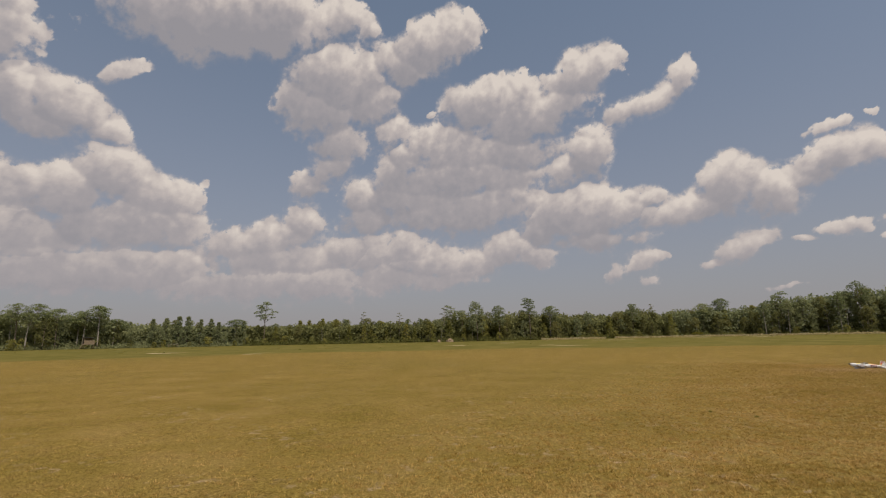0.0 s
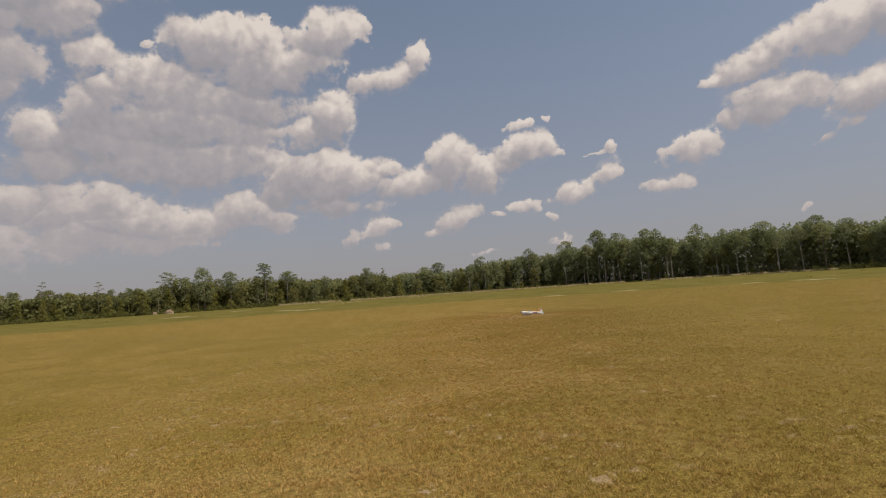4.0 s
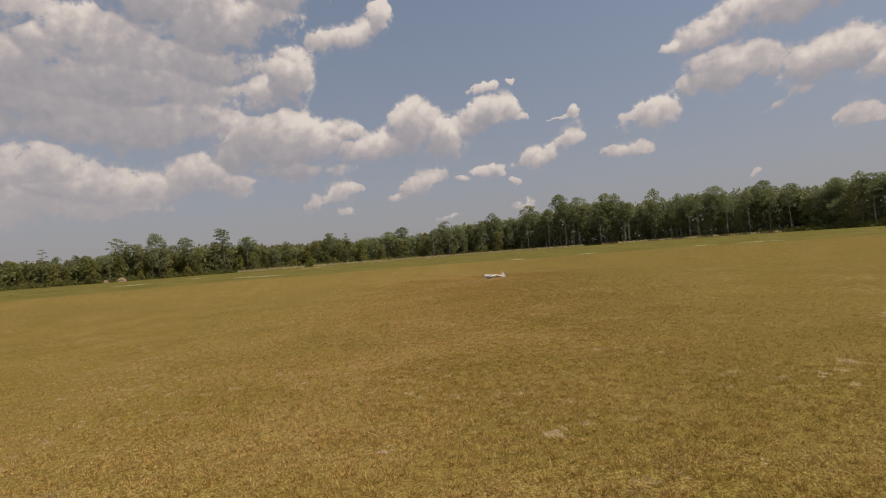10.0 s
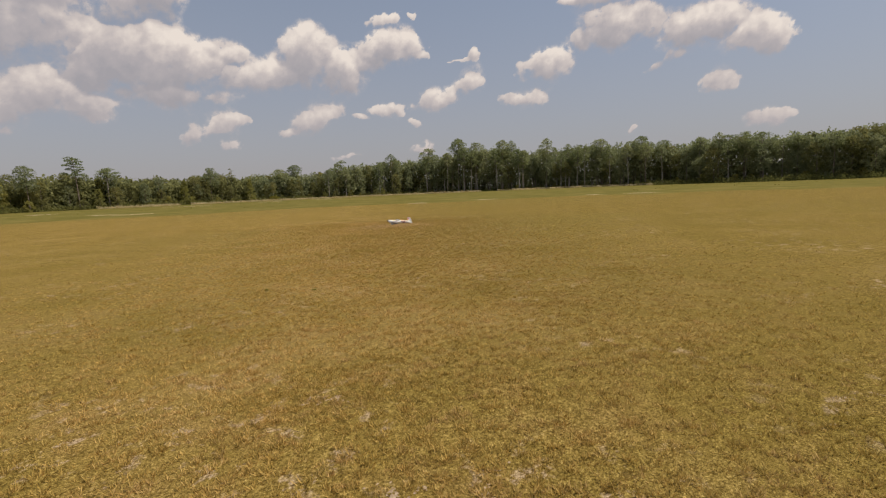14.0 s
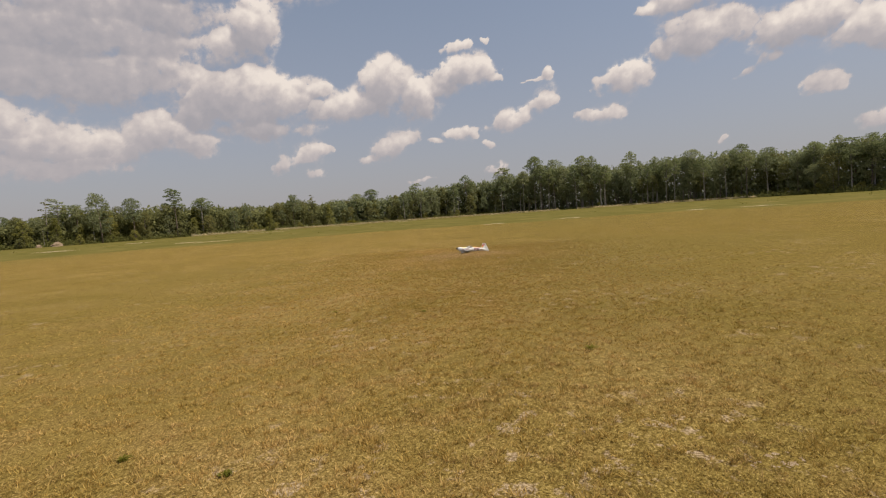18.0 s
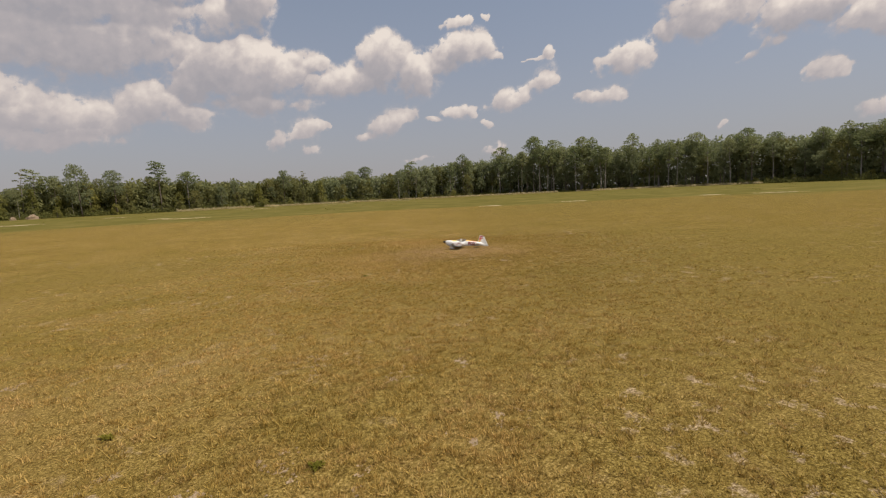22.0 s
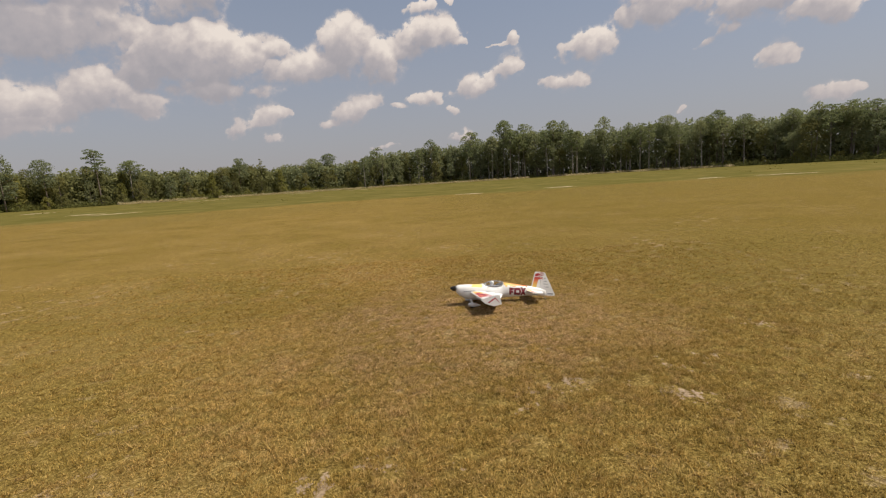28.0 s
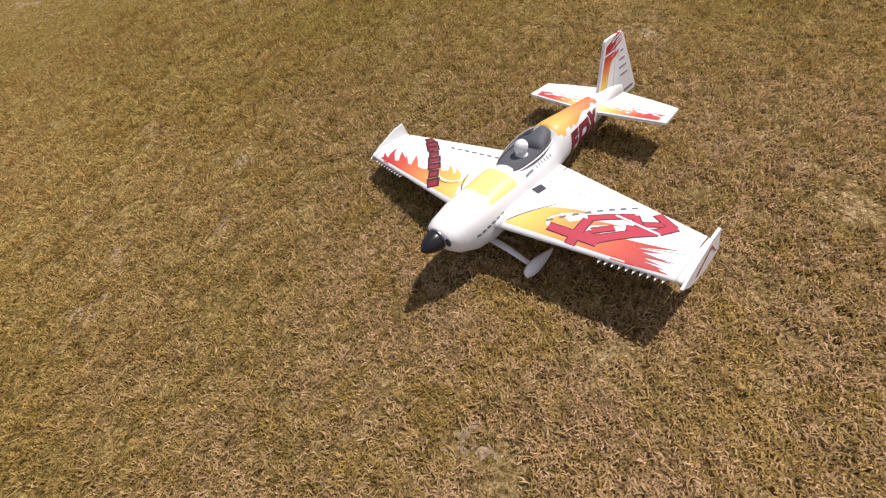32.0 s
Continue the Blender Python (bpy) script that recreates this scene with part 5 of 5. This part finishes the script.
def wing_ribbon(name, a, m, e, w0, w1, mat, lift, label=""):
    """A curved band of a print from a by m to e, w0 wide at its foot and w1 at its tip, laid on the skin."""
    bm = bmesh.new()
    rows = []
    flat = [Vector((y, lead_x(y) - c * chord(y))) for y, c in (a, m, e)]
    for k in range(13):
        t = k / 12
        q = flat[0] * (1 - t) ** 2 + flat[1] * 2 * t * (1 - t) + flat[2] * t * t
        d = ((flat[1] - flat[0]) * (1 - t) + (flat[2] - flat[1]) * t).normalized()
        # the band swells a little before it thins to its tip
        wide = (w0 + (w1 - w0) * t) * (1 + 0.25 * math.sin(math.pi * t)) / 2
        row = []
        for s in (-1, 0, 1):
            v = q + Vector((-d.y, d.x)) * wide * s
            row.append(bm.verts.new(wing_top(v.x, min(max((lead_x(v.x) - v.y) / chord(v.x), 0.012), 1.0), lift)))
        rows.append(row)
    for p, q in zip(rows, rows[1:]):
        for k in (0, 1):
            bm.faces.new((p[k], p[k + 1], q[k + 1], q[k]))
    part(name, bm, mat, logo, label)


for n, (a, m, e, wide) in enumerate((((0.36, 0.2), (0.5, 0.3), (0.6, 0.48), 0.036), ((0.42, 0.13), (0.53, 0.22), (0.604, 0.21), 0.034), ((0.46, 0.07), (0.55, 0.07), (0.616, 0.04), 0.03), ((0.4, 0.16), (0.5, 0.22), (0.572, 0.33), 0.03), ((0.46, 0.1), (0.52, 0.15), (0.585, 0.13), 0.026),
                                     ((0.3, 0.24), (0.34, 0.42), (0.43, 0.5), 0.034), ((0.21, 0.32), (0.26, 0.47), (0.34, 0.52), 0.03), ((0.19, 0.3), (0.22, 0.42), (0.28, 0.46), 0.024), ((0.5, 0.05), (0.56, 0.1), (0.6, 0.085), 0.018),
                                     ((-0.52, 0.06), (-0.57, 0.2), (-0.58, 0.42), 0.036), ((-0.46, 0.12), (-0.5, 0.25), (-0.54, 0.38), 0.036), ((-0.4, 0.18), (-0.43, 0.3), (-0.455, 0.41), 0.03), ((-0.44, 0.12), (-0.47, 0.22), (-0.49, 0.32), 0.026), ((-0.29, 0.25), (-0.31, 0.38), (-0.345, 0.45), 0.032),
                                     ((-0.23, 0.28), (-0.245, 0.38), (-0.275, 0.44), 0.026), ((-0.19, 0.26), (-0.2, 0.37), (-0.24, 0.43), 0.024), ((-0.54, 0.04), (-0.59, 0.1), (-0.6, 0.2), 0.024), ((-0.15, 0.2), (-0.15, 0.34), (-0.17, 0.4), 0.02))):
    wing_ribbon("flame_tongue", a, m, e, wide, 0.001, tongue_mat, 0.0003 + 0.00001 * n, "curling tongue of the flame print")
for a, m, e, w0, w1, mat in (((-0.3, 0.3), (-0.23, 0.1), (-0.165, 0.27), 0.008, 0.004, foam_white), ((-0.296, 0.27), (-0.225, 0.07), (-0.163, 0.24), 0.003, 0.0015, dark_trim), ((0.25, 0.14), (0.2, 0.24), (0.275, 0.4), 0.01, 0.004, foam_white), ((0.115, 0.065), (0.16, 0.26), (0.206, 0.44), 0.003, 0.002, dark_trim), ((-0.1, 0.12), (-0.15, 0.22), (-0.168, 0.42), 0.004, 0.002, dark_trim),
                             ((0.5, 0.27), (0.56, 0.36), (0.62, 0.46), 0.002, 0.001, decal_grey), ((0.53, 0.2), (0.58, 0.24), (0.615, 0.23), 0.002, 0.001, decal_grey)):
    wing_ribbon("pinstripe", a, m, e, w0, w1, mat, 0.0007, "fine curved pinstripe")


def print_row(a, e, count, wide, fill, mat, name, label, lift):
    """A row of short bars between two points of the wing."""
    for k in range(count):
        f, g = k / count, (k + fill) / count
        wing_stroke(name, (a[0] + (e[0] - a[0]) * f, a[1] + (e[1] - a[1]) * f), (a[0] + (e[0] - a[0]) * g, a[1] + (e[1] - a[1]) * g), wide * (0.8 if k % 3 == 1 else 1.0), mat, lift, label)


print_row((0.227, 0.2), (0.431, 0.94), 8, 0.008, 0.5, decal_grey, "lettering_bar", "thin dark lettering bar", 0.002)
print_row((-0.238, 0.04), (-0.53, 0.99), 8, 0.052, 0.93, logo_dark, "logo_bar", "dark red logo bar", 0.0012)
print_row((-0.243, 0.055), (-0.526, 0.985), 8, 0.036, 0.5, logo_maroon, "logo_bar", "maroon logo bar", 0.002)
print_row((-0.378, 0.82), (-0.132, 0.81), 7, 0.009, 0.6, decal_grey, "lettering_bar", "thin dark lettering bar", 0.0015)
wing_decal("hatch", ((0.09, 0.5), (0.124, 0.48), (0.128, 0.59), (0.097, 0.61)), dark_trim, 0.0018, plane, "dark square servo window")


def body_decal(name, x0, x1, z0, z1, mat, lift, side=1, label="", slant=0.0):
    bm = bmesh.new()
    nu, nv = 6, 4
    grid = []
    for i in range(nu + 1):
        row = []
        for j in range(nv + 1):
            z = z0 + (z1 - z0) * j / nv
            x = x0 + (x1 - x0) * i / nu + slant * (j / nv - 0.5)
            row.append(bm.verts.new((x, side * (body_y(x, z) + lift), z)))
        grid.append(row)
    for i in range(nu):
        for j in range(nv):
            bm.faces.new((grid[i][j], grid[i + 1][j], grid[i + 1][j + 1], grid[i][j + 1]))
    return part(name, bm, mat, plane, label)


for side in (1, -1):
    for x0, x1, z0, z1, slant in ((-0.478, -0.46, 0.002, 0.08, 0.004), (-0.506, -0.482, 0.058, 0.08, 0.0), (-0.502, -0.482, 0.026, 0.044, 0.0), (-0.538, -0.52, 0.002, 0.08, 0.0), (-0.572, -0.542, 0.002, 0.022, 0.0), (-0.572, -0.542, 0.06, 0.08, 0.0),
                                  (-0.595, -0.577, 0.04, 0.08, 0.018), (-0.595, -0.577, 0.0, 0.038, -0.018), (-0.638, -0.62, 0.0, 0.09, 0.05), (-0.638, -0.62, 0.0, 0.082, -0.04)):
        body_decal("logo_block", x0 - 0.004, x1 + 0.004, z0 - 0.004, z1 + 0.004, logo_dark, 0.001, side, "dark logo outline", slant)
        body_decal("logo_block", x0, x1, z0, z1, logo_maroon, 0.0018, side, "red logo block", slant)
    for k in range(6):
        x = 0.1 - 0.023 * k
        body_decal("lettering_bar", x - 0.016, x, 0.002 + 0.003 * k, 0.011 + 0.003 * k, decal_grey, 0.001, side, "dark grey lettering bar", 0.006)
    for k in range(6):
        x = -0.24 - 0.016 * k
        body_decal("vent_slot", x - 0.004, x, 0.064, 0.073, decal_grey, 0.001, side, "small dark vent mark")
    body_decal("lettering_bar", -0.22, -0.175, 0.065, 0.071, decal_grey, 0.001, side, "grey lettering bar")

# fin and rudder
for name, shape, mat in (("fin", ((-0.731, 0.085), (-0.766, 0.277), (-0.771, 0.287), (-0.782, 0.292), (-0.843, 0.291), (-0.843, 0.03)), fin_mat), ("rudder", ((-0.847, 0.291), (-0.884, 0.289), (-0.896, 0.281), (-1.034, 0.018), (-1.027, 0.005), (-0.847, 0.004)), fin_mat)):
    bm = bmesh.new()
    loft(bm, [[(x, y, z) for x, z in shape] for y in (-0.006, 0.006)])
    made = part(name, bm, mat, plane, smooth=False)
    if name == "rudder":
        for side in (1, -1):
            for k, (x, z, w) in enumerate(((-0.895, 0.215, 0.02), (-0.9, 0.18, 0.04), (-0.91, 0.145, 0.055), (-0.925, 0.11, 0.055), (-0.975, 0.028, 0.07))):
                bm = bmesh.new()
                box(bm, (x, side * 0.0066, z), (w, 0.0008, 0.006 if k < 4 else 0.012))
                part("lettering_bar", bm, decal_grey, made, "grey lettering bar", smooth=False)
# tail wheel
bm = bmesh.new()
tube(bm, [(-0.88, 0, 0.008), (-0.92, 0, -0.035), (-0.955, 0, -0.052)], [0.003, 0.003, 0.003], 6)
part("tail_strut", bm, steel, plane)
bm = bmesh.new()
loft(bm, [[(-0.955 + r * math.cos(2 * math.pi * i / 16), o, -0.052 + r * math.sin(2 * math.pi * i / 16)) for i in range(16)] for o, r in ((-0.005, 0.01), (-0.003, 0.014), (0.003, 0.014), (0.005, 0.01))])
part("tail_wheel", bm, rubber, plane)


# cockpit and canopy
def canopy_ring(x, grow=0.0, count=20):
    t = min(1.0, max(0.0, (-0.13 - x) / 0.26))
    top = 0.1 + 0.038 * t + 0.036 * math.sin(math.pi * min(1.0, 0.02 + t * 0.97)) ** 0.8
    w = 0.012 + 0.046 * math.sin(math.pi * min(1, 0.1 + t * 0.78)) ** 0.7
    base = 0.083 + 0.012 * t
    ring = []
    for i in range(count + 1):
        a = math.pi * i / count
        ring.append((x, (w + grow) * math.cos(a), base + (top - base + grow) * math.sin(a) ** 0.85))
    return ring


bm = bmesh.new()
xs = [-0.13 - 0.26 * (1 - math.cos(math.pi * k / 16)) / 2 for k in range(17)]
rows = [[bm.verts.new(p) for p in canopy_ring(x)] for x in xs]
for a, b2 in zip(rows, rows[1:]):
    for i in range(len(a) - 1):
        bm.faces.new((a[i], a[i + 1], b2[i + 1], b2[i]))
canopy = part("canopy", bm, glass, plane, "clear bubble canopy")
canopy.visible_shadow = False
bm = bmesh.new()
edge = [(x, 0.95 * canopy_ring(x)[0][1], canopy_ring(x)[0][2] + 0.008) for x in xs]
loft(bm, [[(x, y, z + d) for x, y, z in edge] + [(x, -y, z + d) for x, y, z in reversed(edge)] for d in (0.0, -0.02)])
part("cockpit_floor", bm, cockpit_grey, plane, "dark grey cockpit floor", smooth=False)
bm = bmesh.new()
loft(bm, [[(p[0], p[1] * 0.9, 0.086 + (p[2] - 0.086) * (0.35 + 0.55 * k / 4)) for p in canopy_ring(x)] for k, x in enumerate((-0.295, -0.315, -0.335, -0.36, -0.38))])
part("rear_deck", bm, cockpit_grey, plane, "dark grey deck behind the seat")
for s in (-1, 1):
    bm = bmesh.new()
    tube(bm, [(x, s * (canopy_ring(x)[0][1] + 0.001), canopy_ring(x)[0][2] + 0.002) for x in xs], [0.0028] * len(xs), 6)
    part("canopy_rail", bm, foam_white, canopy, "thin white canopy rail")


def pilot():
    bm = bmesh.new()
    prof = [(0.098, 0.027, 0.034), (0.108, 0.028, 0.037), (0.12, 0.026, 0.034), (0.128, 0.021, 0.024), (0.132, 0.021, 0.021), (0.137, 0.025, 0.023), (0.146, 0.029, 0.026), (0.156, 0.03, 0.027), (0.166, 0.027, 0.0245), (0.174, 0.019, 0.017), (0.178, 0.007, 0.007)]
    loft(bm, [[(-0.246 + 0.88 * a * math.cos(2 * math.pi * i / 18), 0.88 * b2 * math.sin(2 * math.pi * i / 18), z - 0.028) for i in range(18)] for z, a, b2 in prof])
    part("pilot_figure", bm, foam_white, plane, "plain white helmeted bust in the cockpit")


pilot()
plane.matrix_basis = PLANE_POSE


# ---- bare spots and weeds in the field: place and width ----
BARE = ((19.24, 22.57, 0.5), (19.43, 22.51, 0.3), (20.72, 22.3, 0.35), (20.47, 22.29, 0.3), (20.23, 21.91, 0.35), (19.75, 22.14, 0.35), (15.38, 18.39, 0.5), (16.41, 17.43, 0.5),
        (15.84, 17.61, 0.45), (15.96, 16.47, 0.35), (16.04, 16.34, 0.3), (15.63, 16.4, 0.35), (14.61, 16.83, 0.5), (14.9, 16.57, 0.35), (13.23, 19.91, 0.6), (14.1, 16.95, 0.45),
        (14.65, 16.98, 0.35), (15.53, 18.49, 0.5), (15.94, 17.63, 0.45), (14.73, 15.77, 0.3), (8.49, 10.07, 0.45), (8.79, 9.92, 0.4), (10.6, 10.55, 0.35), (12.35, 10.59, 0.55),
        (12.46, 10.28, 0.5), (15.14, 10.2, 0.5), (13.38, 11.61, 0.4), (8.21, 8.66, 0.35), (8.59, 8.31, 0.4), (8.6, 9.96, 0.5), (8.8, 5.98, 0.6), (6.98, 7.95, 0.4),
        (21.36, 24.32, 0.35), (23.15, 21.61, 0.45), (23.29, 21.48, 0.3), (22.67, 21.91, 0.25), (21.78, 21.96, 0.28), (22.02, 21.73, 0.3), (21.66, 21.76, 0.35), (21.49, 21.80, 0.3),
        (21.33, 22.20, 0.24), (21.14, 21.91, 0.28), (21.24, 21.68, 0.35), (21.45, 21.60, 0.3), (21.26, 21.51, 0.35), (20.92, 22.18, 0.35), (21.31, 22.72, 0.3), (21.86, 21.55, 0.22), (22.23, 23.15, 0.3), (24.38, 23.56, 0.35), (21.95, 23.20, 0.3))


def bare_patch(x0, y0, wide, seed):
    """Crumbs of open sandy soil, broken up by the sward."""
    turn = random.Random(seed).uniform(0, 3.14)
    cell = 0.014
    n = int(0.8 * wide / cell)
    gx, gy = np.meshgrid(np.arange(-n, n + 1) * cell, np.arange(-n, n + 1) * cell)
    u, v = gx * math.cos(turn) + gy * math.sin(turn), -gx * math.sin(turn) + gy * math.cos(turn)
    r = np.hypot(u, v * 1.6) / (wide * 0.62)
    field = 0.7 * (1 - r) + 1.1 * (fractal(gx + x0 * 3, gy + y0 * 3, 0.2, 2, 300 + seed) - 0.5) + 2.8 * (fractal(gx, gy, 0.05, 3, 500 + seed, 0.85) - 0.5)
    rows, cols = gx.shape
    jy, jx = np.nonzero((field[:-1, :-1] > 0.79) & (field[1:, 1:] > 0.71))
    if not len(jx):
        return
    rough = np.random.default_rng(seed).uniform(-0.35, 0.35, (2, rows, cols)) * cell
    px, py = gx + x0 + rough[0], gy + y0 + rough[1]
    pz = ground_z(px, py) - 0.0005 + 0.004 * fractal(gx, gy, 0.06, 3, seed + 40)
    verts = np.stack([px, py, pz], -1).reshape(-1, 3)
    quads = np.stack([jy * cols + jx, jy * cols + jx + 1, (jy + 1) * cols + jx + 1, (jy + 1) * cols + jx], 1)
    used, index = np.unique(quads, return_inverse=True)
    ob = new("bare_patch", mesh_from("bare_patch", verts[used].tolist(), index.reshape(-1, 4).tolist(), bare_soil))
    tagged(ob, "small bare patch of pale sandy soil in the sward", "bare patch", "bare patches", "structure")


for k, (x, y, w) in enumerate(BARE):
    bare_patch(x, y, w, k)


def field_weed(x0, y0, wide, seed):
    """A low green weed: narrow leaves that rise and bend outwards from one root."""
    rng = np.random.default_rng(seed)
    verts, faces = [], []
    for k in range(46):
        a, out = rng.uniform(0, 6.283), wide * 0.5 * rng.uniform(0.25, 1.0)
        up = rng.uniform(0.012, 0.026)
        foot = rng.normal(0, wide * 0.12, 2)
        d, q = np.array([math.cos(a), math.sin(a)]), np.array([-math.sin(a), math.cos(a)]) * rng.uniform(0.003, 0.007)
        base = len(verts)
        for f, h, w in ((0, 0, 0.4), (0.45, 0.85, 1.0), (0.8, 1.0, 0.7)):
            for s in (-1, 1):
                verts.append((*(foot + d * out * f + s * w * q), h * up))
        verts.append((*(foot + d * out), 0.75 * up))
        faces += [(base, base + 1, base + 3, base + 2), (base + 2, base + 3, base + 5, base + 4), (base + 4, base + 5, base + 6)]
    ob = new("weed", mesh_from("weed", verts, faces, weed_green))
    ob.matrix_basis = pose(x0, y0, float(ground_z(x0, y0)), 0, 0, 0)
    tagged(ob, "small green leafy weed in the dry mown grass", "weed", "field weeds")


for k, (x, y) in enumerate(((14.61, 13.64), (13.88, 18.12), (14.77, 16.8), (18.37, 22.53), (11.07, 13.83), (10.6, 14.57))):
    field_weed(x, y, 0.17 if k in (0, 3) else 0.11, 60 + k)


# ---- grass ----
def grass():
    rng = np.random.default_rng(3)
    line = np.array([16.6, 19.6]) / np.hypot(16.6, 19.6)
    side = np.array([line[1], -line[0]])
    pts, widths, highs, outs = [], [], [], []

    def scatter(centers, per, spread, width, high, full=0.0):
        """Tufts: blades that spread outwards from each centre, fewer where the sward has gaps."""
        gap = value_noise(centers[:, 0], centers[:, 1], 0.23, 5) * 0.15 + value_noise(centers[:, 0], centers[:, 1], 0.06, 6) * 0.85
        open_soil = np.max([1 - np.hypot(centers[:, 0] - x, centers[:, 1] - y) / (0.6 * w) for x, y, w in BARE], axis=0)
        gap = gap - 0.42 * np.clip(open_soil, 0, 0.6)
        centers = centers[gap > 0.45 - full + 0.1 * (rng.random(len(centers)) - 0.5)]
        n = len(centers) * per
        off = rng.normal(0, spread, (n, 2))
        pts.append(np.repeat(centers, per, 0) + off)
        outs.append(off / spread)
        widths.append(width * rng.uniform(0.6, 1.3, n))
        highs.append(high * rng.uniform(0.5, 1.35, n) * np.repeat(rng.uniform(0.65, 1.35, len(centers)), per))

    def sow(flat, label):
        """One sheet of blades from the scattered tufts: narrow leaves, those of the cropped sward curled over."""
        p, w, h = np.concatenate(pts), np.concatenate(widths), np.concatenate(highs)
        n = len(p)
        a = rng.uniform(0, 2 * math.pi, n)
        lean = (rng.normal(0, 0.42 + 0.55 * flat, (n, 2)) + 0.42 * np.concatenate(outs)) * h[:, None]
        z = ground_z(p[:, 0], p[:, 1])
        if flat:
            # a lens-shaped leaf along its lean, bowed to one side and bent back down
            length = np.linalg.norm(lean, axis=1)[:, None] + 1e-4
            across = np.stack([-lean[:, 1], lean[:, 0]], 1) / length
            bow = rng.normal(0, 0.28, (n, 1)) * length
            blade = np.empty((n, 4, 3))
            blade[:, 0, :2], blade[:, 2, :2] = p, p + lean
            blade[:, 1, :2] = p + 0.5 * lean + across * (bow + w[:, None] / 2)
            blade[:, 3, :2] = p + 0.5 * lean + across * (bow - w[:, None] / 2)
            blade[:, 0, 2], blade[:, 1, 2], blade[:, 2, 2] = z - 0.001, z + h, z + h * rng.uniform(0.4, 1.1, n)
            blade[:, 3, 2] = z + 0.85 * h
        else:
            d = np.stack([np.cos(a), np.sin(a)], 1) * (w / 2)[:, None]
            blade = np.empty((n, 3, 3))
            blade[:, 0, :2], blade[:, 1, :2], blade[:, 2, :2] = p - d, p + d, p + lean
            blade[:, 0, 2], blade[:, 1, 2], blade[:, 2, 2] = z - 0.002, z - 0.002, z + h * rng.uniform(0.7, 1.05, n)
        ob = new("grass", mesh_arrays("grass", blade.reshape(-1, 3), blade.shape[1], blade_mat))
        tagged(ob, label, "grass", kind="stuff")
        for heap in (pts, widths, highs, outs):
            heap.clear()

    # about the aeroplane, cropped short and matted, thinning outwards
    c = np.array([21.5, 23.7]) + rng.normal(0, 1.45, (62000, 2))
    scatter(c, 10, 0.014, 0.0044, 0.0105, 0.16)
    sow(1.0, "short matted pinkish straw and olive grass, cropped close")
    c = np.array([22.2, 24.6]) + rng.normal(0, 3.6, (34000, 2))
    scatter(c, 9, 0.015, 0.0056, 0.0145, 0.04)
    # along the way over the field
    s, l = rng.uniform(1, 30, 92000), rng.normal(0, 2.7, 92000)
    near = np.hypot(s - 25.6, l) < 2.4 * rng.random(92000)
    s, l = s[~near], l[~near]
    scatter(np.array(START) + s[:, None] * line + l[:, None] * side, 11, 0.017, 0.0078, 0.029)
    r, a = 2 + np.abs(rng.normal(0, 5, 9000)), np.radians(rng.uniform(-50, 95, 9000))
    scatter(np.stack([START[0] + r * np.sin(a), START[1] + r * np.cos(a)], 1), 9, 0.02, 0.0075, 0.026)
    # tufts that stand in and about the bare spots
    for x, y, w in BARE:
        scatter(np.array([x, y]) + rng.normal(0, 0.55 * w, (int(600 * w), 2)), 9, 0.014, 0.006, 0.02, 0.2)
    sow(0.0, "short dry straw-coloured mown grass in patchy tufts")


grass()
